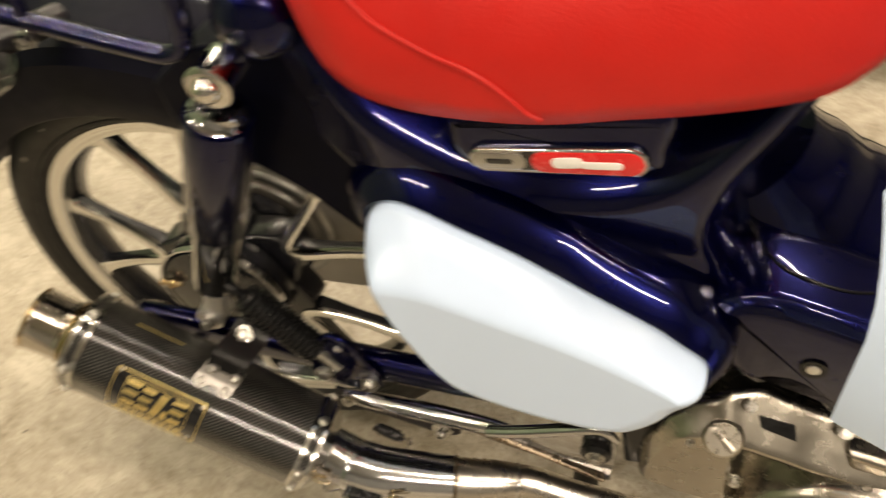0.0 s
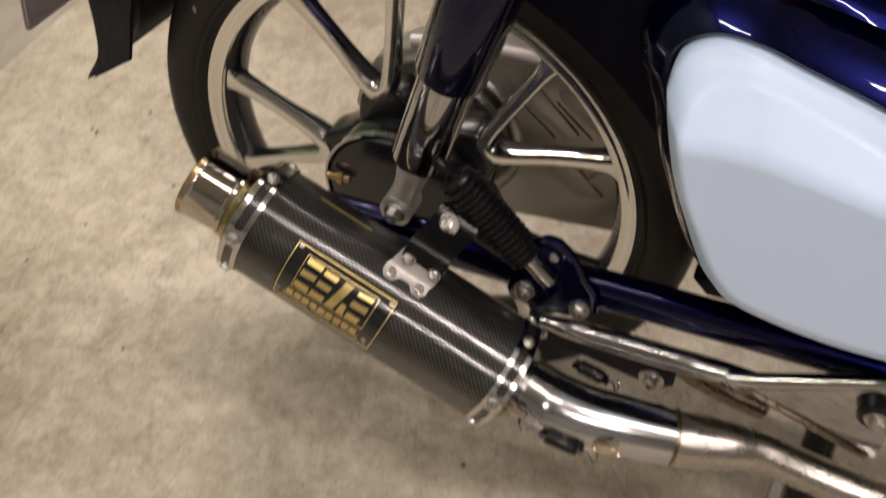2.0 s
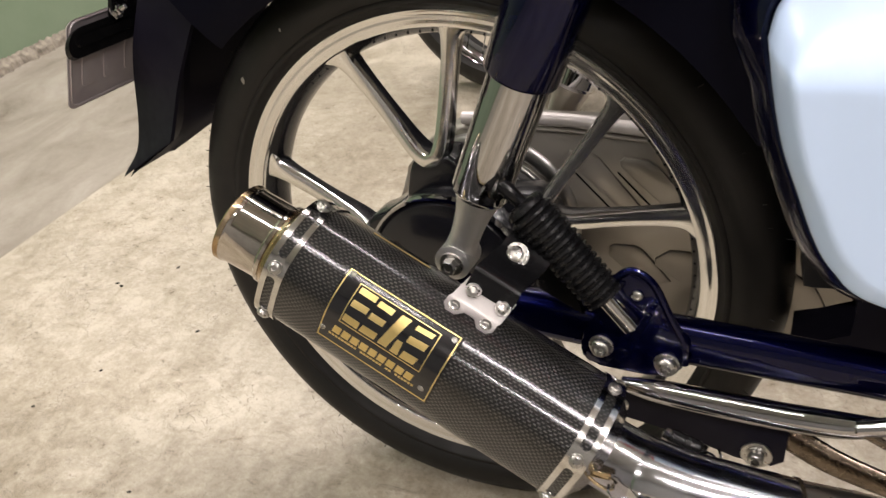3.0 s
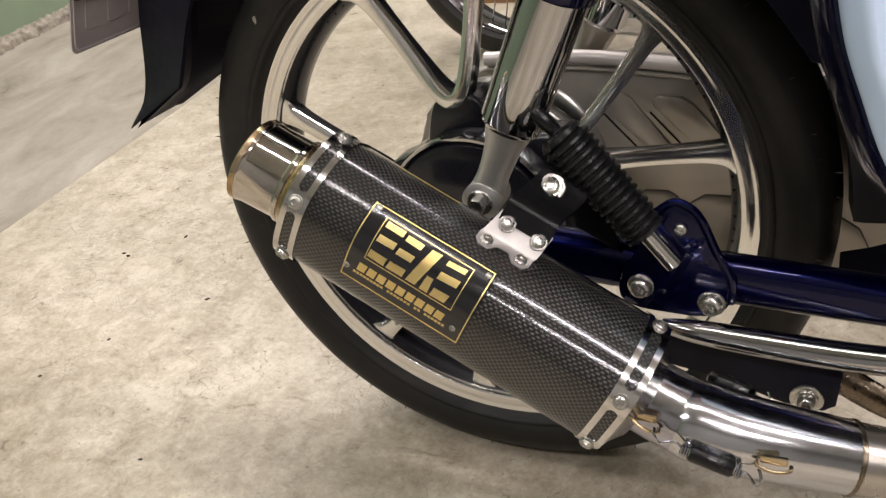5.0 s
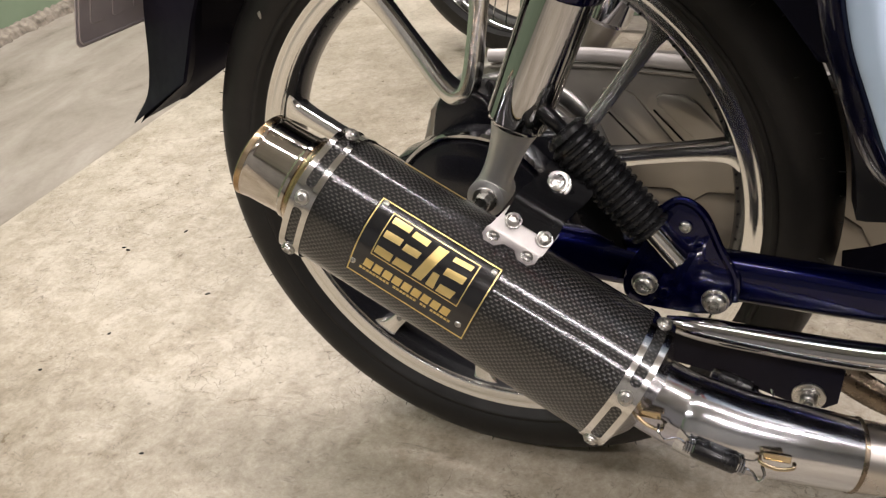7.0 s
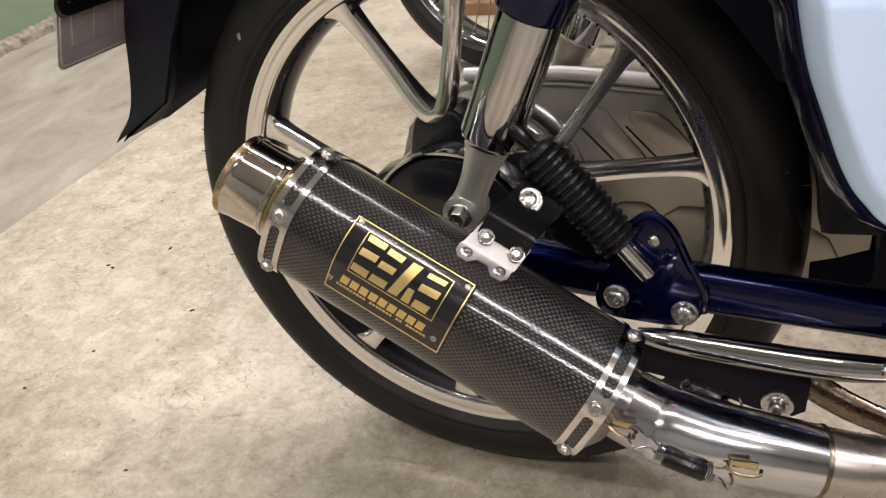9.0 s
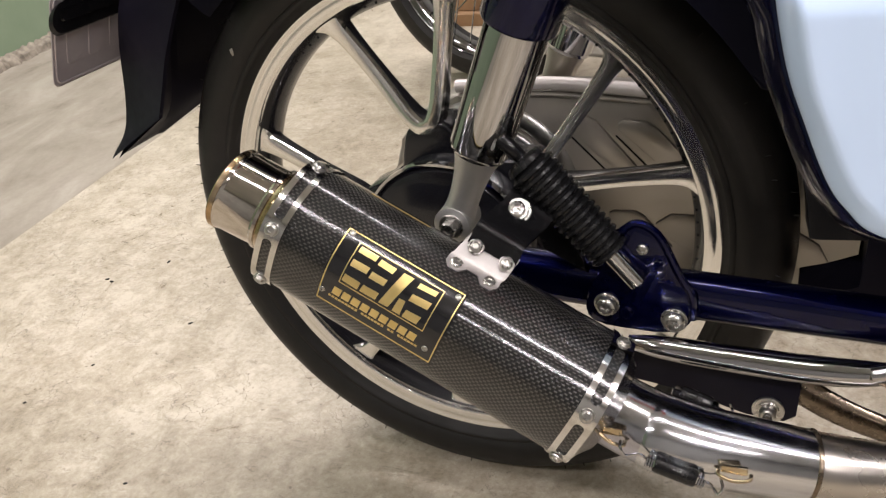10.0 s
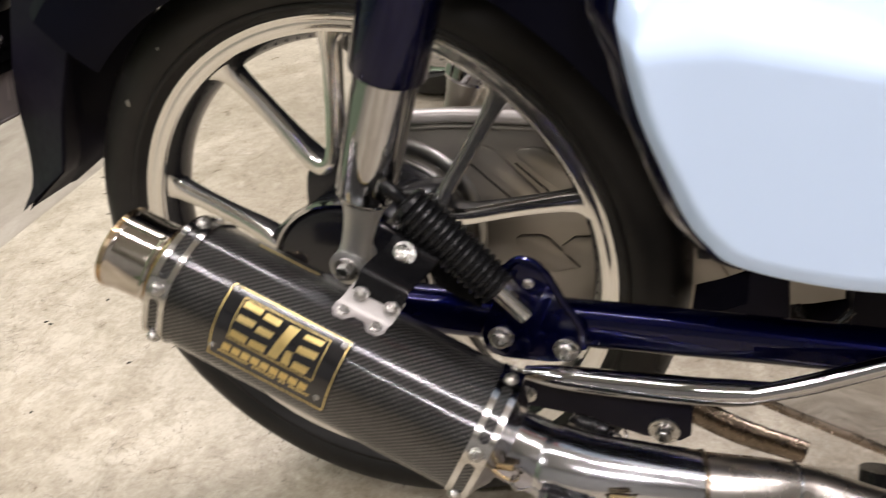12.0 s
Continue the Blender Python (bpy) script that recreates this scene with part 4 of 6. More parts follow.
def hanger():
    hg = new("muffler_hanger")
    hg.parent = bike
    tagged(hg, "stainless bracket plate bolted to a black steel strap")
    d0 = 78
    n0 = sleeve_dir(d0)
    t0 = (MU * math.cos(radians(d0)) - MW * math.sin(radians(d0))) * -1
    base = on_sleeve(-0.004, d0, 0.0012)
    def P(a, up, out=0.0):
        # a along the sleeve, up towards the strap, out from the sleeve
        return base + MD * a - t0 * up + n0 * out
    if (P(0, 0.01) - base).dot(MW) > 0:
        t0 = -t0
    # two-lobed lower flange, then an upper flange that lifts off
    rows = [[(-0.0225, -0.0025, 0), (-0.019, -0.0072, 0), (-0.012, -0.0072, 0), (-0.007, -0.0015, 0), (0.001, -0.0015, 0), (0.006, -0.0072, 0), (0.013, -0.0072, 0), (0.0165, -0.0025, 0)],
            [(-0.0225, 0.004, 0), (-0.0185, 0.004, 0), (-0.012, 0.004, 0), (-0.007, 0.004, 0), (0.001, 0.004, 0), (0.006, 0.004, 0), (0.0125, 0.004, 0), (0.0165, 0.004, 0)],
            [(-0.0210, 0.0065, 0.001), (-0.0170, 0.0065, 0.001), (-0.0105, 0.0065, 0.001), (-0.0055, 0.0065, 0.001), (0.0025, 0.0065, 0.001), (0.0075, 0.0065, 0.001), (0.0140, 0.0065, 0.001), (0.018, 0.0065, 0.001)],
            [(-0.0170, 0.0180, 0.0125), (-0.0130, 0.0195, 0.0143), (-0.0085, 0.0195, 0.0143), (-0.0035, 0.0195, 0.0143), (0.0045, 0.0195, 0.0143), (0.0095, 0.0195, 0.0143), (0.0160, 0.0195, 0.0143), (0.0200, 0.0180, 0.0125)]]
    bm = bmesh.new()
    up = [[bm.verts.new(P(*q)) for q in r] for r in rows]
    lo = [[bm.verts.new(P(q[0], q[1] + 0.0008, q[2] - 0.0018)) for q in r] for r in rows]
    nr, nc = len(rows), len(rows[0])
    for i in range(nr - 1):
        for j in range(nc - 1):
            bm.faces.new((up[i][j], up[i][j + 1], up[i + 1][j + 1], up[i + 1][j]))
            bm.faces.new((lo[i][j], lo[i + 1][j], lo[i + 1][j + 1], lo[i][j + 1]))
    for j in range(nc - 1):
        bm.faces.new((up[0][j], lo[0][j], lo[0][j + 1], up[0][j + 1]))
        bm.faces.new((up[-1][j], up[-1][j + 1], lo[-1][j + 1], lo[-1][j]))
    for i in range(nr - 1):
        bm.faces.new((up[i][0], up[i + 1][0], lo[i + 1][0], lo[i][0]))
        bm.faces.new((up[i][-1], lo[i][-1], lo[i + 1][-1], up[i + 1][-1]))
    bracket = part("bracket", bm, BRUSHED, hg, "satin stainless bracket")
    for a in (-0.0155, 0.0095):
        bolt(bracket, P(a, -0.0008, 0.0), n0, 0.0042, 0.0016, ZINC, name="rivet")
    nu = (n0 * 0.82 + t0 * 0.57).normalized()
    for a in (-0.0095, 0.0135):
        bolt(bracket, P(a, 0.0128, 0.0082), nu, 0.0046, 0.005, ZINC, 0.0056)
    # black strap up to the frame bolt
    end = Vector((0.112, -0.131, 0.371))
    lift = Vector((0.10, -0.62, 0.78)).normalized()
    mids = [P(0.0015, 0.014, 0.0075), P(0.0015, 0.0205, 0.0150), P(0.0015, 0.026, 0.0180), end, end + Vector((0.004, 0.014, 0.003)), end + Vector((0.010, 0.024, -0.014)), end + Vector((0.018, 0.030, -0.05))]
    curve = smooth_path(mids, 6)
    rings = []
    for i, c in enumerate(curve):
        dd = (curve[min(i + 1, len(curve) - 1)] - curve[max(i - 1, 0)]).normalized()
        nn = MD.cross(dd).normalized()
        rings.append([c - MD * 0.0178 - nn * 0.002, c + MD * 0.0178 - nn * 0.002, c + MD * 0.0178 + nn * 0.002, c - MD * 0.0178 + nn * 0.002])
    part("strap", loft(rings), BLACK_PAINT, hg, "black painted steel strap")
    bolt(hg, end + lift * 0.0022 + Vector((-0.0045, 0, 0.0008)), lift, 0.0062, 0.0030, ZINC, 0.0082, False, "bolt", 0.0098)


hanger()


def exhaust_pipe():
    ep = new("exhaust_pipe")
    ep.parent = bike
    tagged(ep, "bent stainless exhaust pipe with heat tint at its welds")
    s = MC + MD * (A1 + 0.004)
    e = Vector((0.2125, -0.176, 0.2348))
    part("stub", tube([s, (0.190, -0.1727, 0.2411), e], [0.0256, 0.0258, 0.0260], 32, 6), TINTED, ep, "short steel stub with violet tint")
    part("mid_pipe", tube([(0.2070, -0.1752, 0.2363), (0.2100, -0.1757, 0.2354), (0.232, -0.1745, 0.2292), (0.262, -0.168, 0.2215), (0.3005, -0.158, 0.2112)], [0.0263, 0.0268, 0.0266, 0.0257, 0.0240], 36, 8), PIPE, ep, "wide stainless bend")
    part("weld_ring", lathe((0.2995, -0.1582, 0.2115), (1, 0.25, -0.24), [(0, 0.0238), (0.001, 0.0247), (0.0030, 0.0247), (0.0040, 0.0234)], 40), BROWNED, ep, "brown tinted weld ring")
    part("reducer", tube([(0.302, -0.1575, 0.2108), (0.320, -0.153, 0.2070), (0.345, -0.146, 0.2035), (0.362, -0.141, 0.200)], [0.0234, 0.0228, 0.0205, 0.0178], 32, 6), FRONT_STEEL, ep, "tapered steel reducer")
    part("front_pipe", tube([(0.358, -0.142, 0.2013), (0.375, -0.138, 0.196), (0.42, -0.136, 0.181), (0.51, -0.134, 0.163), (0.62, -0.128, 0.148), (0.80, -0.10, 0.15), (0.92, -0.02, 0.19)], [0.0172, 0.0168, 0.0165, 0.0165, 0.0165, 0.0165, 0.0165], 28, 8), FRONT_STEEL, ep, "slim stainless front pipe")
    part("weld_line", lathe((0.358, -0.142, 0.2014), (1, 0.22, -0.33), [(0, 0.0176), (0.0008, 0.0188), (0.0024, 0.0188), (0.0032, 0.0176)], 32), PIPE, ep)
    # two rubber-sleeved springs with hooks
    for near, q0, q1 in ((True, Vector((0.192, -0.207, 0.243)), Vector((0.250, -0.204, 0.2225))), (False, Vector((0.200, -0.129, 0.2395)), Vector((0.2485, -0.1335, 0.2259)))):
        sp = new("exhaust_spring")
        sp.parent = ep
        tagged(sp, "steel spring in a black rubber sleeve")
        dd = (q1 - q0).normalized()
        L = (q1 - q0).length
        m0, m1 = q0 + dd * L * 0.32, q0 + dd * L * 0.76
        part("sleeve", lathe(m0, dd, [(0, 0.003), (0, 0.0054), (0.001, 0.0060), ((m1 - m0).length - 0.001, 0.0060), ((m1 - m0).length, 0.0054), ((m1 - m0).length, 0.003)], 20), BOOT, sp)
        for base, sg in ((m0, -1), (m1, 1)):
            pts = [base + dd * sg * 0.0016 * k / 6 + (frame_along(dd)[1] * math.cos(k * math.pi / 3) + frame_along(dd)[2] * math.sin(k * math.pi / 3)) * 0.0042 for k in range(20)]
            part("coil", tube(pts, 0.0009, 6, 1), CHROME, sp)
        hook0 = [m0 - dd * 0.004, m0 - dd * 0.010 + Vector((0, 0, 0.002)), q0 + Vector((0.001, -0.004, 0.0)), q0 + Vector((-0.002, -0.004, 0.006)), q0 + Vector((-0.003, 0.002, 0.006))]
        hook1 = [m1 + dd * 0.004, m1 + dd * 0.010, q1 + Vector((0, -0.004, -0.002)), q1 + Vector((0.003, -0.003, 0.003)), q1 + Vector((0.001, 0.002, 0.006))]
        if near:
            part("hook", tube(hook0, 0.001, 8, 5), CHROME, sp)
        part("hook", tube(hook1, 0.001, 8, 5), CHROME, sp)
    for c, w2 in ((Vector((0.182, -0.200, 0.2500)), 1), (Vector((0.259, -0.198, 0.2320)), 1)):
        loop = bmesh.new()
        dx = MD if c.x < 0.2 else Vector((1, 0.1, -0.12)).normalized()
        tube([c - dx * 0.010, c - dx * 0.009 + Vector((0, -0.004, -0.001)), c + Vector((0, -0.006, -0.002)), c + dx * 0.009 + Vector((0, -0.004, -0.001)), c + dx * 0.010], 0.0013, 10, 5, bm=loop)
        box(c + Vector((0, -0.002, 0.004)), (0.016, 0.003, 0.006), 0.001, None, loop)
        part("spring_lug", loop, LUG, ep, "gold tinted spring lug")


exhaust_pipe()


# step rail, guard plate and foot bracket
def step_rail():
    r = new("step_rail")
    r.parent = bike
    tagged(r, "polished footrest rail with a black guard plate")
    part("rail", tube([(0.176, -0.114, 0.263), (0.20, -0.114, 0.261), (0.24, -0.114, 0.2585), (0.29, -0.115, 0.2575), (0.33, -0.119, 0.2620), (0.36, -0.124, 0.2715)], [0.0050, 0.0085, 0.0097, 0.0100, 0.0090, 0.0045], 20, 8), CHROME, r, "chromed bent tube")
    g = part("guard_plate", plate_xz([(0.162, 0.258), (0.20, 0.252), (0.289, 0.243), (0.294, 0.236), (0.292, 0.208), (0.284, 0.202), (0.258, 0.204), (0.215, 0.218), (0.162, 0.226)], -0.106, -0.102, 0.001, rounds=0), FLAP, r, "black painted guard plate")
    bolt(g, (0.2732, -0.106, 0.2115), (0, -1, 0), 0.0060, 0.007, ZINC, 0.0078, False, washer=0.0112)
    bolt(g, (0.172, -0.106, 0.236), (0, -1, 0), 0.005, 0.004, ZINC, 0.0075, True)
    part("brace", tube([(0.283, -0.096, 0.232), (0.322, -0.098, 0.211), (0.369, -0.100, 0.1965)], [0.012, 0.0115, 0.010], 14, 5, flat=0.5), BROWNED, r, "browned steel brace")
    out = [(0.335, 0.2690), (0.37, 0.281), (0.432, 0.3075), (0.447, 0.308), (0.458, 0.295), (0.457, 0.27), (0.4515, 0.217), (0.445, 0.2155), (0.40, 0.2375), (0.355, 0.2580)]
    b = part("foot_bracket", plate_xz(out, -0.129, -0.1255, 0.001), CHROME, r, "mirror polished triangular foot bracket")
    part("upper_edge", tube([(x, -0.129, z) for x, z in out[:5]], [0.0060, 0.0066, 0.0058, 0.0050, 0.0036], 12, 6), CHROME, b)
    part("lower_edge", tube([(x, -0.129, z) for x, z in (out[0], out[9], out[8], out[7])], [0.0036, 0.0032, 0.0031, 0.0026], 10, 6), BROWNED, b)
    part("bush", lathe((0.440, -0.129, 0.278), (0, -1, 0), [(0, 0.0145), (0.008, 0.0145), (0.011, 0.011), (0.011, 0)], 28), BOOT, b)
    bolt(b, (0.440, -0.139, 0.278), (0, -1, 0), 0.006, 0.005, ZINC, 0.009, True)


step_rail()


# ---- bodywork ----
COVER = [(0.262, 0.522), (0.266, 0.538), (0.276, 0.548), (0.292, 0.554), (0.314, 0.5525), (0.338, 0.545), (0.387, 0.5275), (0.435, 0.5055), (0.483, 0.484), (0.507, 0.469), (0.521, 0.460), (0.525, 0.451), (0.508, 0.433), (0.495, 0.411), (0.480, 0.392), (0.466, 0.381), (0.433, 0.374), (0.382, 0.373), (0.328, 0.382), (0.309, 0.395), (0.297, 0.411), (0.284, 0.441), (0.274, 0.466), (0.267, 0.494)]
COVER_MID = Vector((0.395, 0.462))


def ridge_z(x):
    """Height of the crease that divides the cover into a sloping upper and an upright lower face."""
    return 0.514 - 0.2 * max(0.0, x - 0.325) - 0.7 * max(0.0, x - 0.40) ** 2 * 2.0 - 0.02 * max(0.0, 0.31 - x)


def top_z(x):
    return 0.556 - 0.36 * max(0.0, x - 0.32) - 0.8 * max(0.0, x - 0.44) ** 2 * 4


def edge_y(x, z):
    low = -0.156 - 0.08 * (x - 0.327)
    left = max(low, min(-0.112, -0.146 + 0.29 * (z - 0.395)))
    if z > ridge_z(x):
        w = min(1.0, max(0.0, (x - 0.262) / 0.06))
        w = w * w * (3 - 2 * w)
        return left * (1 - w) + (-0.119 - 0.13 * (x - 0.29)) * w
    w = min(1.0, max(0.0, (x - 0.30) / 0.05))
    return left * (1 - w) + low * w


def flat_face_y(x, z):
    zr = ridge_z(x)
    yr = -0.162 - 0.09 * max(0.0, x - 0.30)
    if z > zr:
        t = min(1.0, (z - zr) / max(0.01, top_z(x) - zr))
        return yr + (edge_y(x, z) - 0.003 - yr) * t
    return yr + 0.028 * (zr - z)


def face_y(x, z):
    """The two flat faces with the crease between them rounded."""
    return sum(flat_face_y(x, z + d) for d in (-0.006, -0.003, 0.0, 0.003, 0.006)) / 5


def cover_outline():
    pts = [Vector(p) for p in smooth_path(COVER + [COVER[0]], 8)[:-1]]
    n = len(pts)
    ys = [edge_y(p.x, p.y) for p in pts]
    for _ in range(24):
        ys = [(ys[i - 1] + 2 * ys[i] + ys[(i + 1) % n]) / 4 for i in range(n)]
    nor = []
    for i in range(n):
        d = (pts[(i + 1) % n] - pts[i - 1]).normalized()
        nor.append(Vector((-d.y, d.x)))
    return pts, ys, nor


def side_cover():
    pts, ys, nor = cover_outline()
    rings = [[(p.x, y + 0.012, p.y) for p, y in zip(pts, ys)]]
    for sc in [1.0, 0.99, 0.98, 0.965] + [0.95 - 0.026 * k for k in range(36)]:
        e = min(1.0, (1.0 - sc) / 0.13) ** 0.55
        ring = []
        for p, y in zip(pts, ys):
            q = COVER_MID + (p - COVER_MID) * sc
            ring.append((q.x, y * (1 - e) + face_y(q.x, q.y) * e, q.y))
        rings.append(ring)
    return part("side_cover", loft(rings, True, True, True), WHITE, bike, "glossy pale blue-white side cover", angle=60)


side_cover()


def cover_surround():
    pts, ys, nor = cover_outline()
    wide = []
    for p in pts:
        up = min(1.0, max(0.0, (p.y - ridge_z(p.x) + 0.02) / 0.04))
        low = 0.008 + 0.009 * min(1.0, max(0.0, (0.40 - p.x) / 0.08))
        wide.append(low * (1 - up) + 0.028 * up)
    rings = []
    for k, dy in ((-0.1, 0.014), (0.04, 0.0115), (0.10, 0.0062), (0.16, 0.0046), (0.24, 0.0060), (0.55, 0.0135), (0.86, 0.0210), (0.96, 0.0255), (1.0, 0.034), (1.0, 0.045)):
        rings.append([(p.x + q.x * w * k, y + dy, p.y + q.y * w * k) for p, q, w, y in zip(pts, nor, wide, ys)])
    rings.append([(p.x + q.x * w * 0.9, -0.03, p.y + q.y * w * 0.9) for p, q, w in zip(pts, nor, wide)])
    part("cover_surround", loft(rings), NAVY, bike, "glossy navy panel around the side cover", angle=60)


cover_surround()


def body():
    # the pressed side of the frame: a bowl under the seat with a crease round it, smooth below
    crease = smooth_path([(0.15, 0.728), (0.2125, 0.676), (0.2435, 0.648), (0.2725, 0.6235), (0.325, 0.588), (0.3686, 0.568), (0.405, 0.560), (0.4436, 0.563), (0.475, 0.575), (0.5027, 0.597), (0.538, 0.645), (0.61, 0.75)], 8)
    fold = smooth_path([(0.33, 0.580), (0.379, 0.553), (0.418, 0.530), (0.451, 0.518), (0.488, 0.507), (0.529, 0.4915), (0.60, 0.470)], 8)
    left = smooth_path([(0.340, 0.33), (0.315, 0.36), (0.288, 0.42), (0.262, 0.50), (0.238, 0.545), (0.196, 0.572), (0.162, 0.605), (0.166, 0.68), (0.190, 0.715), (0.20, 0.74)], 6)
    right = smooth_path([(0.50, 0.33), (0.53, 0.37), (0.575, 0.41), (0.598, 0.435), (0.590, 0.456), (0.570, 0.467), (0.553, 0.488), (0.542, 0.517), (0.5405, 0.5456), (0.549, 0.579), (0.558, 0.600), (0.576, 0.634), (0.60, 0.69), (0.61, 0.74)], 6)

    def along(line, v, by=0):
        return float(np.interp(v, [p[by] for p in line], [p[1 - by] for p in line]))

    def ease(t):
        t = min(1.0, max(0.0, t))
        return t * t * (3 - 2 * t)

    def side_depth(x, z):
        out = 0.070 + 0.028 * ease((x - 0.19) / 0.10)
        d = z - along(crease, x)
        y = out - (out - 0.056) * ease((d + 0.014) / 0.058) + 0.06 * min(0.0, d)
        return y + 0.0035 * math.exp(-((z - along(fold, x)) / 0.010) ** 2) * ease((x - 0.34) / 0.05) * ease((0.0 - d) / 0.012)

    rings = []
    for k in range(150):
        z = 0.345 + 0.370 * k / 149
        x0, x1 = along(left, z, 1), along(right, z, 1)
        ring = []
        for i in range(97):
            u = 0.5 - 0.5 * math.cos(math.pi * i / 96)
            x = x0 + (x1 - x0) * u
            e = min(1.0, min(x - x0, x1 - x) / 0.035)
            ring.append((x, 0.0 - side_depth(x, z) * math.sqrt(max(0.0, 1 - (1 - e) ** 2)), z))
        ring += [(x1 + (x0 - x1) * (0.5 - 0.5 * math.cos(math.pi * i / 8)), 0.06 + 0.062 * math.sin(math.pi * i / 8), z) for i in range(9)]
        rings.append(ring)
    part("frame_body", loft(rings), NAVY, bike, "deep navy glossy frame body", angle=70)
    part("mount_dome", lathe((0.203, -0.030, 0.684), (0, -1, 0.12), [(0, 0.034), (0.045, 0.034), (0.056, 0.030), (0.063, 0.022), (0.067, 0.011), (0.068, 0)], 40), NAVY, bike, "rounded navy cap over the shock mount", angle=60)
    # pocket that carries the badge
    hump = [(0.350, 0.664), (0.40, 0.668), (0.485, 0.676), (0.488, 0.640), (0.479, 0.624), (0.42, 0.616), (0.37, 0.616), (0.352, 0.632)]
    part("badge_pod", puffy(hump, -0.132, -0.05, 0.012, rounds=5), NAVY, bike, "glossy navy pod under the seat", angle=50)
    b = part("name_badge", plate_xz(capsule((0.3742, 0.6315), (0.4668, 0.6385), 0.0088, 0.0112), -0.128, -0.1365, 0.002), CHROME, bike, "chrome framed badge with a red panel")
    part("red_panel", plate_xz(capsule((0.4143, 0.6345), (0.4668, 0.6385), 0.0082, 0.0090), -0.134, -0.1372, 0.0006), BADGE_RED, b, "red enamel panel")
    for a, c, h in ((0.4235, 0.4350, 0.0042), (0.4400, 0.4600, 0.0028)):
        part("bar", plate_xz(capsule((a, 0.6355), (c, 0.6370), h, h), -0.136, -0.1378, 0.0003), PLAIN_WHITE, b)
    part("silver_panel", plate_xz(capsule((0.3752, 0.6315), (0.3966, 0.6332), 0.0065, 0.0068), -0.134, -0.1371, 0.0006), ALLOY, b)
    part("bar", plate_xz(capsule((0.3790, 0.6320), (0.3928, 0.6330), 0.0020, 0.0020), -0.136, -0.1376, 0.0002), PLATE_BLACK, b)
    part("bar", plate_xz([(0.4000, 0.6265), (0.4086, 0.6270), (0.4086, 0.6425), (0.4000, 0.6415)], -0.134, -0.1370, 0.0004), PLATE_BLACK, b)
    part("lower_frame", puffy([(0.525, 0.485), (0.56, 0.500), (0.64, 0.475), (0.70, 0.45), (0.70, 0.362), (0.625, 0.369), (0.607, 0.382), (0.582, 0.400), (0.561, 0.394), (0.535, 0.420)], -0.118, -0.03, 0.018, rounds=4), NAVY, bike, "dark navy lower frame above the engine")
    ring = part("frame_screw", lathe((0.599, -0.117, 0.435), (0, -1, 0), [(0, 0.010), (0.003, 0.010), (0.003, 0.0062), (0.0015, 0.006), (0.0015, 0)], 24), BLACK_PAINT, bike, "pale screw in a black ring")
    part("screw_head", lathe((0.599, -0.1175, 0.435), (0, -1, 0), [(0, 0.0055), (0.003, 0.0052), (0.004, 0.003), (0.004, 0)], 20), SATIN, ring)
    part("frame_post", plate_xz([(0.331, 0.350), (0.331, 0.266), (0.286, 0.254), (0.300, 0.236), (0.359, 0.234), (0.356, 0.350)], -0.02, 0.03, 0.003), FLAP, bike, "black frame plate under the cover")
    part("frame_post", plate_xz([(0.401, 0.350), (0.402, 0.240), (0.359, 0.237), (0.360, 0.222), (0.47, 0.222), (0.47, 0.350)], -0.02, 0.03, 0.003), FLAP, bike)
    part("cable", tube([(0.362, -0.03, 0.275), (0.372, -0.035, 0.262), (0.388, -0.035, 0.262), (0.400, -0.03, 0.272)], 0.003, 10, 6), BOOT, bike, "black cable loop")
    part("panel_seam", tube([(0.542, -0.041, 0.504), (0.549, -0.0535, 0.4995), (0.558, -0.0696, 0.4994), (0.568, -0.0795, 0.4987), (0.582, -0.0843, 0.4954), (0.601, -0.0849, 0.4893), (0.617, -0.0825, 0.4835), (0.632, -0.0761, 0.4779)], 0.0014, 8, 6), BLACK_PAINT, bike, "curved black seam between frame panels")
    # front tunnel cover
    part("tunnel", tube([(0.535, YC, 0.515), (0.56, YC, 0.478), (0.60, YC, 0.440), (0.68, YC, 0.412), (0.80, YC, 0.42), (0.92, YC, 0.52)], [0.055, 0.068, 0.073, 0.072, 0.070, 0.07], 32, 6, flat=1.12), NAVY, bike, "rounded navy tunnel panel")


body()


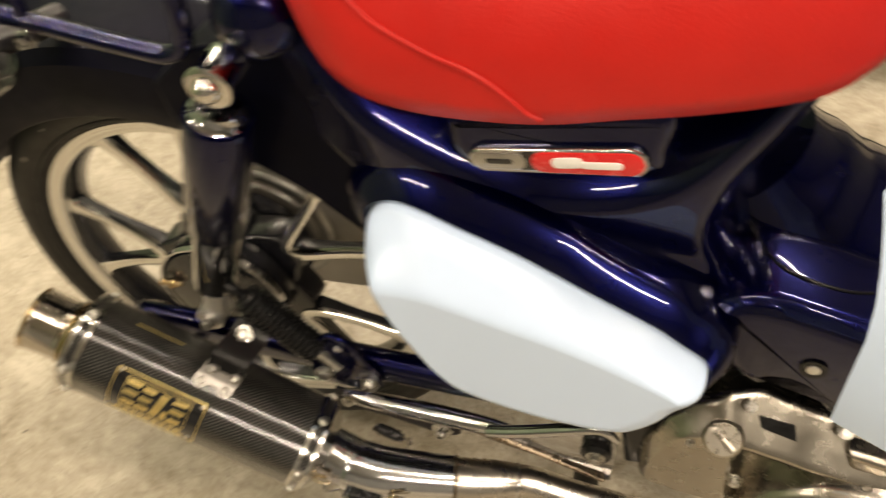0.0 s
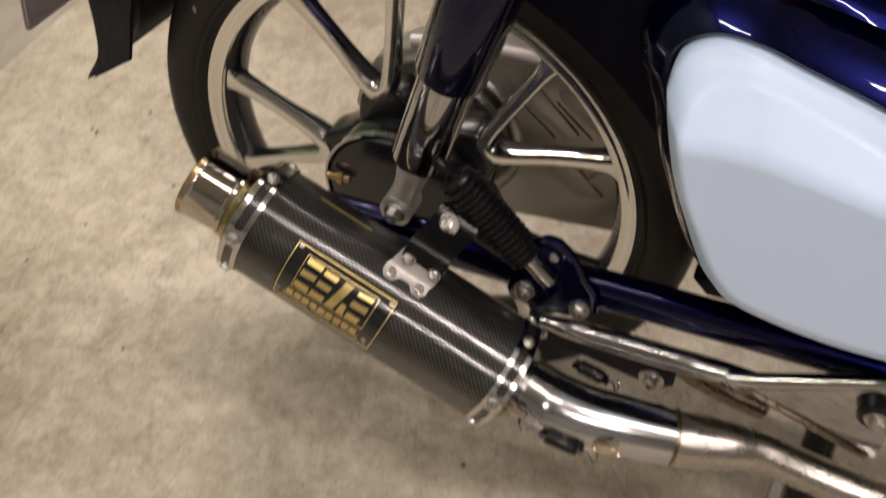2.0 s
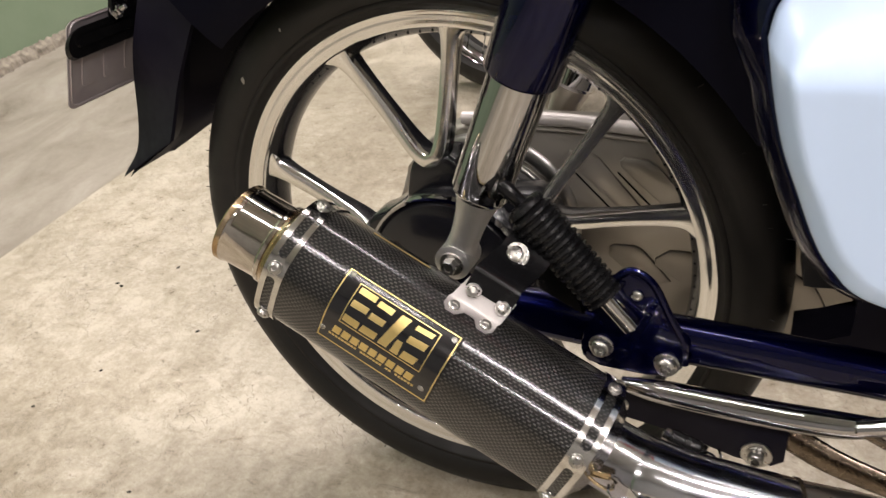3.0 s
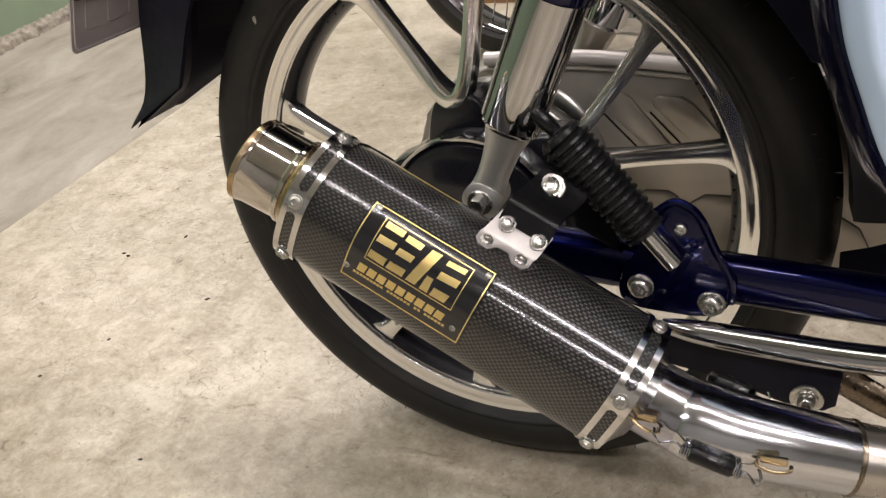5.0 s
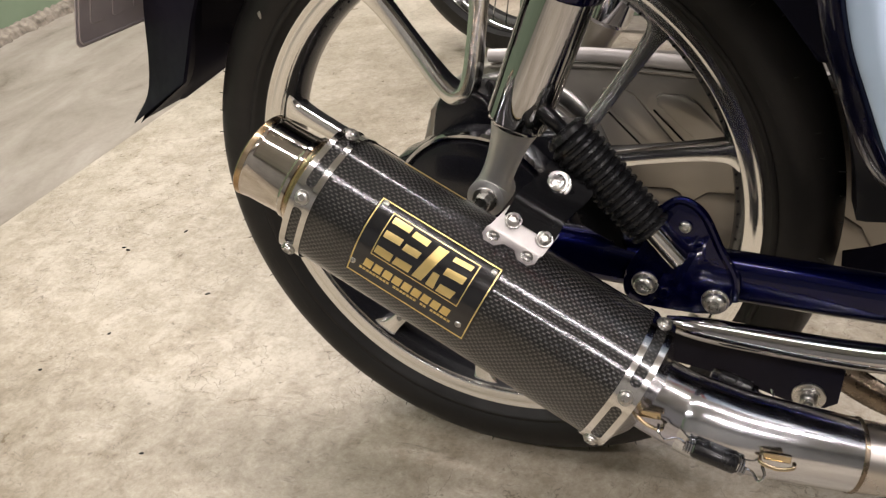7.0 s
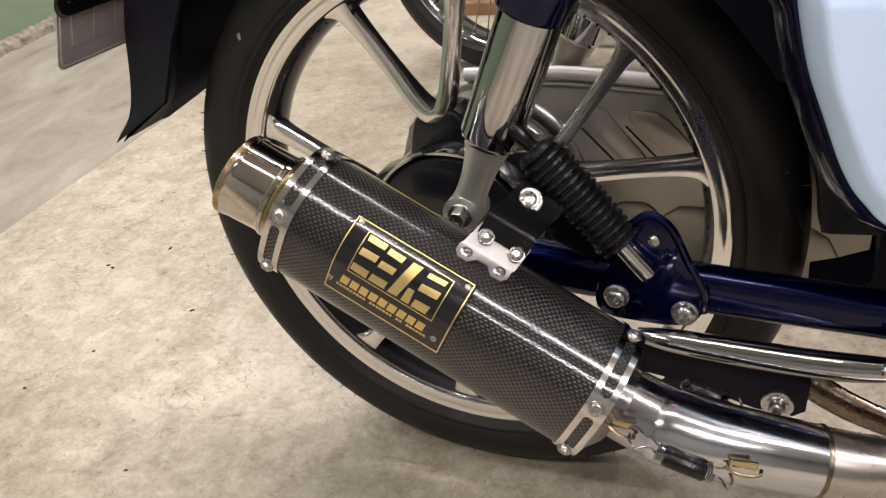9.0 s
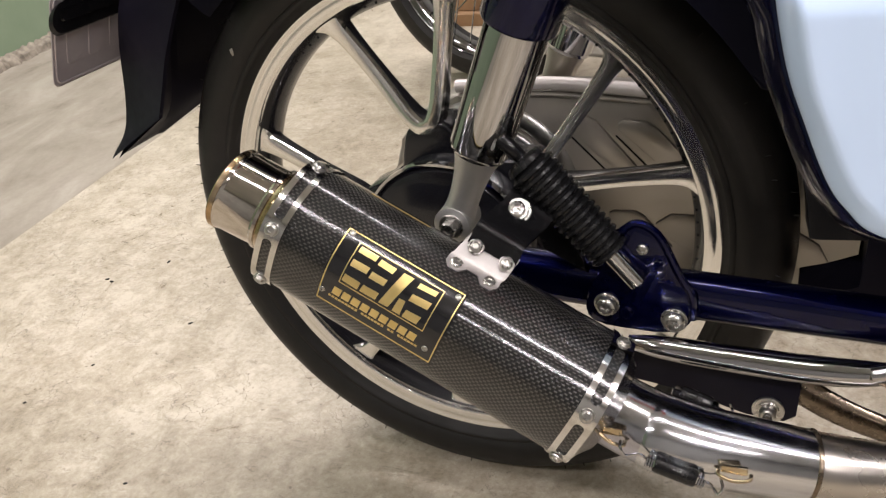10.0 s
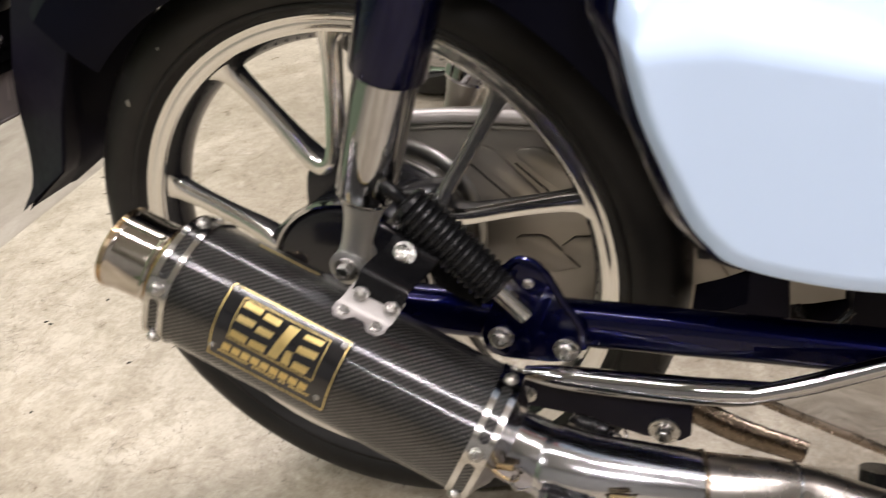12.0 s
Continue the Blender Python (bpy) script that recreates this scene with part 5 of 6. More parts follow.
def seat():
    st = new("seat")
    st.parent = bike
    tagged(st, "bright red vinyl seat with a welted side panel")
    low = smooth_path([(0.226, 0.786), (0.238, 0.758), (0.248, 0.735), (0.2565, 0.709), (0.274, 0.6885), (0.304, 0.672), (0.345, 0.662), (0.410, 0.661), (0.465, 0.670), (0.520, 0.679), (0.551, 0.685), (0.568, 0.691), (0.582, 0.703), (0.596, 0.722), (0.62, 0.748), (0.67, 0.778)], 4)
    def z_low(x):
        for (x0, z0), (x1, z1) in zip(low, low[1:]):
            if x <= x1:
                return z0 + (z1 - z0) * max(0, (x - x0)) / (x1 - x0)
        return low[-1][1]
    right = [(0.0, 0.0), (0.5, 0.0), (0.90, 0.0), (0.985, 0.03), (1.0, 0.14), (0.985, 0.42), (0.93, 0.68), (0.82, 0.86), (0.62, 0.96), (0.32, 1.0)]
    def half_w(x):
        t = (x - 0.226) / 0.44
        return 0.168 * (1.0 - 0.42 * max(0.0, 1.0 - t / 0.2) ** 2.2) * (1.0 if t < 0.6 else 1.0 - 0.16 * ((t - 0.6) / 0.4) ** 1.6)
    def z_top(x):
        return 0.812 - 0.03 * math.exp(-((x - 0.42) / 0.10) ** 2) - 0.03 * max(0, (x - 0.556) / 0.11) ** 2
    def side_y(x, z):
        v = (z - z_low(x)) / (z_top(x) - z_low(x))
        for (u0, v0), (u1, v1) in zip(right[2:], right[3:]):
            if v <= v1:
                return YC - half_w(x) * (u0 + (u1 - u0) * max(0.0, v - v0) / (v1 - v0))
        return YC
    rings = []
    for k in range(45):
        x = 0.226 + 0.01 * k
        half, zb, zt = half_w(x), z_low(x), z_top(x)
        h = zt - zb
        pts = [(-u, v) for u, v in right] + [(0.0, 1.003)] + [(u, v) for u, v in reversed(right[1:])]
        ring = [(x, YC + half * u, zb + h * v) for u, v in pts]
        rings.append(ring)
    part("cushion", loft(rings, True, True, True), RED, st, "bright red grained vinyl", angle=70)
    # welt of the lower rear side panel
    line = [(0.3046, 0.7465), (0.3169, 0.7336), (0.3291, 0.725), (0.3544, 0.7108), (0.3701, 0.7044), (0.3855, 0.6951), (0.3981, 0.6845), (0.4082, 0.6741), (0.4156, 0.6693)]
    part("welt", tube([(x, side_y(x, z) - 0.0004, z) for x, z in line], 0.0017, 8, 6), RED, st, "raised red welt")


seat()


def rear_end():
    fd = new("rear_fender")
    fd.parent = bike
    tagged(fd, "navy rear fender over the wheel")
    rings = []
    prof = [(-0.078, -0.058), (-0.083, -0.03), (-0.083, 0.0), (-0.074, 0.012), (-0.045, 0.020), (0, 0.023), (0.045, 0.020), (0.074, 0.012), (0.083, 0.0), (0.083, -0.03), (0.078, -0.058)]
    inner = [(y * 0.96, r - 0.004) for y, r in reversed(prof)]
    for k in range(41):
        a = radians(66 + (130 - 66) * k / 40)
        rings.append([((0.335 + r) * math.cos(a), YC + y, 0.284 + (0.335 + r) * math.sin(a)) for y, r in prof + inner])
    part("fender", loft(rings, True, True, True), FENDER, fd, "curved dark navy fender shell")
    rings = []
    for k in range(25):
        deg = 3 + 68 * k / 24
        a, far = radians(deg), 0.342 + 0.06 * min(1.0, max(0.0, (deg - 13) / 22))
        rings.append([(r * math.cos(a), YC + y, 0.284 + r * math.sin(a)) for y, r in ((-0.034, 0.292), (-0.036, 0.298), (-0.036, far - 0.007), (-0.030, far), (0.045, far), (0.050, far - 0.006), (0.050, 0.287), (0.0, 0.288))])
    part("inner_fender", loft(rings, True, True, True), BLACK_PLASTIC, fd, "black plastic inner fender")
    # panel that closes the gap between the wheel arch and the frame
    edge = [(0.299 * math.cos(radians(a)), 0.284 + 0.299 * math.sin(radians(a))) for a in range(31, 75, 3)]
    part("arch_panel", plate_xz(edge + [(0.085, 0.62), (0.13, 0.655), (0.19, 0.665), (0.26, 0.63), (0.30, 0.56), (0.292, 0.49), (0.272, 0.435)], -0.071, -0.02, 0.004, segs=3), FENDER, fd, "dark navy panel beside the wheel arch")
    # plastic rear flap
    spine = smooth_path([(-0.155, 0.645), (-0.237, 0.598), (-0.294, 0.509), (-0.317, 0.463), (-0.341, 0.3855), (-0.3745, 0.346)], 5)
    front = smooth_path([(-0.125, 0.590), (-0.175, 0.558), (-0.2100, 0.513), (-0.2430, 0.459), (-0.2580, 0.428), (-0.2720, 0.399)], 5)
    inner = smooth_path([(-0.125, 0.580), (-0.185, 0.535), (-0.235, 0.480), (-0.270, 0.436), (-0.2950, 0.402), (-0.3250, 0.370)], 5)
    rings = []
    for i, (s, f, g) in enumerate(zip(spine, front, inner)):
        t = i / (len(spine) - 1)
        h, e = 0.064, 0.064 - 0.024 * min(1.0, 0.3 + t)
        rings.append([(f[0], YC - h, f[1]), (s[0] + 0.003, YC - e, s[1] - 0.001), (s[0], YC - e + 0.005, s[1]), (s[0], YC + e - 0.005, s[1]), (s[0] + 0.003, YC + e, s[1] - 0.001), (g[0], YC + h, g[1]),
                      (g[0] + 0.001, YC + h - 0.004, g[1]), (s[0] + 0.008, YC + e - 0.004, s[1] - 0.002), (s[0] + 0.004, YC + e - 0.010, s[1] - 0.002), (s[0] + 0.004, YC - e + 0.010, s[1] - 0.002), (s[0] + 0.008, YC - e + 0.004, s[1] - 0.002), (f[0] + 0.001, YC - h + 0.004, f[1])])
    part("mud_flap", loft(rings, True, True, False), FLAP, fd, "black plastic rear flap", angle=25)
    # number plate, seen from behind its mounting side
    npl = new("number_plate")
    npl.parent = bike
    tagged(npl, "small number plate on a dark holder")
    n = Vector((-0.93, 0, -0.36)).normalized()
    up = Vector((0.36, 0, 0.93)).normalized()
    o = Vector((-0.349, -0.072, 0.440))
    cen = o + Vector((0, 0.10, 0)) + up * 0.0445

    def panel(y0, y1, z0, z1, r, d0, d1):
        """A rounded sheet in the plane of the plate, from depth d0 to d1 towards the wheel."""
        rim = []
        for cy, cz, a0 in ((y1 - r, z1 - r, 0), (y0 + r, z1 - r, 90), (y0 + r, z0 + r, 180), (y1 - r, z0 + r, 270)):
            rim += [(cy + r * math.cos(radians(a0 + 15 * k)), cz + r * math.sin(radians(a0 + 15 * k))) for k in range(7)]
        return loft([[cen + Vector((0, a, 0)) + up * b - n * d for a, b in rim] for d in (d0, d1)])

    part("sheet", panel(-0.10, 0.10, -0.0445, 0.0445, 0.009, -0.0008, 0.0008), NUMBER, npl)
    ring = []
    for cy, cz, a0 in ((0.088, 0.0335, 0), (-0.088, 0.0335, 90), (-0.088, -0.0335, 180), (0.088, -0.0335, 270)):
        ring += [cen + Vector((0, cy + 0.0085 * math.cos(radians(a0 + 30 * k)), 0)) + up * (cz + 0.0085 * math.sin(radians(a0 + 30 * k))) - n * 0.0008 for k in range(4)]
    part("raised_edge", tube(ring + [ring[0]], 0.0012, 8, 1), NUMBER, npl)
    for dy in (-0.083, -0.055, -0.027, 0.0, 0.03):
        part("bar", panel(dy, dy + 0.018, -0.026, 0.006, 0.004, 0.0008, 0.0020), NUMBER, npl)
    hold = part("holder", panel(-0.104, 0.06, 0.004, 0.034, 0.0145, 0.0025, 0.0085), BLACK_PAINT, npl, "black pressed steel holder")
    part("rib", panel(-0.094, 0.05, 0.014, 0.024, 0.005, 0.0085, 0.0115), BLACK_PAINT, hold)
    part("arm", panel(-0.050, 0.05, 0.02, 0.09, 0.006, 0.0022, 0.0080), BLACK_PAINT, hold)
    bolt(npl, cen + up * 0.036 + Vector((0, -0.045, 0)) - n * 0.008, -n, 0.0050, 0.006, CHROME, 0.0068, True)
    part("stud", lathe(cen + up * 0.036 + Vector((0, -0.045, 0)) - n * 0.014, -n, [(0, 0.0026), (0.008, 0.0026), (0.009, 0.002)], 12), CHROME, npl)
    part("reflector", box((-0.303, 0.0, 0.556), (0.016, 0.022, 0.026), 0.004, Euler((0, 0.45, 0)).to_matrix()), BLACK_PLASTIC, npl, "dark rear reflector box")
    # indicator
    ind = new("turn_signal")
    ind.parent = bike
    tagged(ind, "clear teardrop turn signal on a black stalk")
    c0 = Vector((-0.0485, -0.112, 0.648))
    dd = Vector((-0.62, -0.25, -0.60)).normalized()
    shell = [(-0.030, 0.0), (-0.030, 0.022), (-0.028, 0.0280), (-0.023, 0.0305), (-0.013, 0.0298), (0.004, 0.0260), (0.018, 0.0225), (0.026, 0.0185), (0.0305, 0.0125), (0.032, 0.0)]
    part("lens", lathe(c0, dd, shell + [(h * 0.94, max(0.0, r - 0.0018)) for h, r in reversed(shell)], 40, caps=False), CLEAR, ind, "clear plastic lens")
    part("reflector", lathe(c0, dd, [(0.028, 0.0), (0.0275, 0.0100), (0.024, 0.0160), (0.016, 0.0192), (0.008, 0.0205), (0.0085, 0.0190), (0.016, 0.0165), (0.021, 0.0110), (0.023, 0.0)], 10), POLISHED, ind, "bright faceted reflector bowl", smooth=False)
    part("socket", lathe(c0, dd, [(-0.0275, 0.0), (-0.0275, 0.0205), (-0.024, 0.0215), (-0.020, 0.0120), (-0.012, 0.0085), (-0.010, 0.0)], 20), BLACK_PLASTIC, ind, "black bulb socket")
    part("bulb", lathe(c0, dd, [(-0.009, 0.0), (-0.008, 0.0022), (-0.005, 0.0032), (0.002, 0.0032), (0.006, 0.0025)], 16), LAMP_RED, ind, "small red bulb")
    part("stalk", tube([c0 - dd * 0.018 + Vector((0, 0.02, 0)), c0 + Vector((0.02, 0.045, 0.008)), c0 + Vector((0.03, 0.085, 0.0))], 0.012, 14, 5), BLACK_PLASTIC, ind)
    # tail lamp
    tl = new("tail_lamp")
    tl.parent = bike
    tagged(tl, "tail lamp with a red lens on a dark housing")
    part("housing", box((-0.235, 0.028, 0.655), (0.09, 0.12, 0.07), 0.014, Euler((0, 0.5, 0)).to_matrix(), segs=3), BLACK_PLASTIC, tl)
    part("lens", box((-0.272, 0.028, 0.662), (0.05, 0.10, 0.055), 0.016, Euler((0, 0.5, 0)).to_matrix(), segs=4), LAMP_RED, tl, "dark red lens")
    # carrier rail
    cr = new("carrier")
    cr.parent = bike
    tagged(cr, "navy tube luggage carrier behind the seat")
    part("rail", tube([(-0.16, -0.06, 0.705), (-0.06, -0.088, 0.700), (0.01, -0.09, 0.689), (0.107, -0.09, 0.667), (0.135, -0.09, 0.665), (0.150, -0.09, 0.680), (0.155, -0.09, 0.71), (0.156, -0.088, 0.745)], 0.0075, 16, 8), NAVY, cr)
    part("rail", tube([(0.20, -0.075, 0.73), (0.12, -0.09, 0.742), (0.0, -0.09, 0.76), (-0.16, -0.07, 0.76)], 0.008, 16, 8), NAVY, cr)
    part("stay", tube([(0.02, -0.088, 0.755), (0.018, -0.089, 0.72), (0.016, -0.09, 0.685)], 0.006, 14, 6), NAVY, cr)
    bolt(cr, (0.016, -0.097, 0.676), (0, -1, 0), 0.006, 0.006, CHROME, 0.008, True)


rear_end()


def engine():
    en = new("engine")
    en.parent = bike
    tagged(en, "silver alloy engine case with an oil filler cap")
    line = smooth_path([(0.470, 0.205), (0.476, 0.235), (0.483, 0.262), (0.491, 0.289), (0.499, 0.309), (0.512, 0.327), (0.527, 0.336), (0.545, 0.339), (0.561, 0.333), (0.595, 0.322), (0.631, 0.310), (0.70, 0.297), (0.76, 0.29)], 6)

    def brow(x):
        """Height at which the upright side face turns over into the sloping shoulder."""
        return float(np.interp(x, [p[0] for p in line], [p[1] for p in line]))

    def top(x):
        return float(np.interp(x, [0.474, 0.485, 0.50, 0.52, 0.55, 0.572, 0.613, 0.656, 0.76], [0.275, 0.305, 0.333, 0.354, 0.365, 0.364, 0.348, 0.335, 0.305]))

    def side(x, z):
        d = sum(max(0.0, z + e - brow(x)) for e in (-0.003, -0.0015, 0.0, 0.0015, 0.003)) / 5
        d /= math.hypot(1.0, max(0.0, (brow(x + 0.003) - brow(x - 0.003)) / 0.006 - 0.35))
        under = min(1.0, max(0.0, (x - 0.553) / 0.012)) * min(0.012, 0.55 * max(0.0, brow(x) - 0.0015 - z))
        return -0.135 + d + under

    rings = []
    for k in range(121):
        x = 0.474 + 0.286 * (k / 120) ** 1.6
        e = min(1.0, (x - 0.474) / 0.014)
        back = 0.022 * (1 - math.sqrt(1 - (1 - e) ** 2))
        z0, z1 = float(np.interp(x, [0.474, 0.51, 0.60, 0.76], [0.25, 0.236, 0.22, 0.222])), top(x)
        ring = [(x, side(x, z0 + (z1 - z0) * v / 60) + back, z0 + (z1 - z0) * v / 60) for v in range(61)]
        y1 = ring[-1][1]
        ring += [(x, y1 + 0.004, z1 + 0.0022), (x, y1 + 0.009, z1 + 0.0022), (x, y1 + 0.013, z1 - 0.001), (x, 0.10, z1 - 0.002), (x, 0.10, z0)]
        rings.append(ring)
    part("crankcase", loft(rings), ENGINE_CASE, en, "cast silver crankcase with a flat polished side", angle=50)
    bulge = [(0.562, 0.225), (0.571, 0.258), (0.595, 0.286), (0.634, 0.304), (0.70, 0.298), (0.74, 0.27), (0.745, 0.225), (0.65, 0.215)]
    part("clutch_cover", puffy(bulge, -0.152, -0.11, 0.014, rounds=4), ENGINE_CASE, en, "smooth raised clutch cover", angle=50)
    part("cylinder_base", puffy([(0.642, 0.335), (0.70, 0.320), (0.75, 0.31), (0.75, 0.25), (0.70, 0.25), (0.646, 0.28)], -0.126, -0.06, 0.008, rounds=3), ENGINE_CASE, en, "silver cylinder base flange")
    ax = Vector((0.02, -0.66, 0.75)).normalized()
    seat_at = Vector((0.545, -0.128, 0.334))
    cap = part("filler_cap", lathe(seat_at, ax, [(0, 0.0172), (0.006, 0.0172), (0.0075, 0.0160), (0.012, 0.0156), (0.0135, 0.0140), (0.0135, 0)], 40), CAP_ALLOY, en, "round slotted filler cap")
    mid = seat_at + ax * 0.0135
    turn = Matrix((Vector((1, 0, 0)), ax.cross(Vector((1, 0, 0))), ax)).transposed() @ Euler((0, 0, -0.8)).to_matrix()
    part("grip", box(mid, (0.026, 0.0055, 0.0050), 0.0015, turn), CAP_ALLOY, cap)
    for p, d, size in (((0.637, -0.111, 0.346), ax, 0.0052), ((0.560, -0.133, 0.275), (0, -1, 0), 0.0055), ((0.520, -0.1345, 0.327), (0, -1, 0.2), 0.0030), ((0.563, -0.113, 0.362), ax, 0.0040)):
        bolt(en, p, d, size, size, ZINC, size * 1.3, True)
    quad = [Vector(c) for c in ((0.571, -0.1135, 0.3525), (0.5995, -0.1125, 0.3445), (0.602, -0.1215, 0.3345), (0.5745, -0.1205, 0.3445))]
    part("recess", loft([[c + ax * 0.0012 for c in quad], [c - ax * 0.002 for c in quad]]), BLACK_PAINT, en, "black inset mark", smooth=False)
    # black slab added to give the shade in the gap over the crankcase
    part("gap_backing", plate_xz([(0.47, 0.36), (0.52, 0.43), (0.60, 0.445), (0.72, 0.43), (0.74, 0.36), (0.60, 0.34)], -0.08, 0.1, 0.02, segs=4), BLACK_PAINT, en, "black backing standing in for the shaded gap above the engine")
    part("rear_mount", plate_xz([(0.455, 0.345), (0.492, 0.345), (0.492, 0.24), (0.462, 0.235)], -0.118, 0.10, 0.008, segs=3), BLACK_PAINT, en, "black frame plate behind the engine")


engine()


def leg_shield():
    rings = []
    for z, x, y0 in ((0.476, 0.668, -0.19), (0.487, 0.616, -0.20), (0.498, 0.600, -0.20), (0.544, 0.602, -0.20), (0.583, 0.604, -0.20), (0.614, 0.6027, -0.20), (0.641, 0.5995, -0.20), (0.673, 0.5942, -0.20), (0.694, 0.590, -0.20), (0.704, 0.592, -0.20), (0.716, 0.606, -0.20), (0.80, 0.66, -0.20)):
        roll = 0.45 * max(0.0, z - 0.583)
        rings.append([(x, y0, z), (x + 0.06, y0 - 0.03 + roll, z), (x + 0.13, y0 - 0.02 + roll, z), (x + 0.135, y0 - 0.015 + roll, z), (x + 0.06, y0 - 0.025 + roll, z), (x + 0.003, y0 + 0.005, z)])
    part("leg_shield", loft(rings, True, True, True), WHITE, bike, "curved white plastic leg shield")


leg_shield()


def side_stand():
    s = new("stand")
    s.parent = bike
    tagged(s, "black stand leg with return spring under the engine")
    part("leg", tube([(0.420, -0.075, 0.165), (0.418, -0.105, 0.10), (0.4215, -0.122, 0.045)], [0.0135, 0.014, 0.013], 14, 6), BLACK_PAINT, s)
    part("foot", lathe((0.4215, -0.118, 0.046), (0.1, -0.5, -0.85), [(0, 0.015), (0.004, 0.020), (0.016, 0.021), (0.024, 0.019), (0.024, 0)], 24), RUBBER, s)
    pts = []
    for k in range(110):
        a = k * 2 * math.pi / 8
        pts.append((0.397 + 0.006 * math.cos(a), -0.105 + 0.006 * math.sin(a), 0.130 - k * 0.0005))
    part("spring", tube(pts, 0.0014, 6, 1), ZINC, s, "bright coil spring")
    part("pin", lathe((0.392, -0.105, 0.070), (1, 0, -0.1), [(0, 0.006), (0.035, 0.006)], 14), BLACK_PAINT, s)
    part("peg", lathe((0.553, -0.10, 0.088), (0, -1, 0.05), [(0, 0.014), (0.006, 0.019), (0.05, 0.019), (0.054, 0.016)], 24), RUBBER, s, "black rubber footpeg")
    part("far_leg", tube([(0.46, 0.14, 0.20), (0.47, 0.20, 0.10), (0.48, 0.235, 0.018)], 0.011, 12, 5), BLACK_PAINT, s)


side_stand()


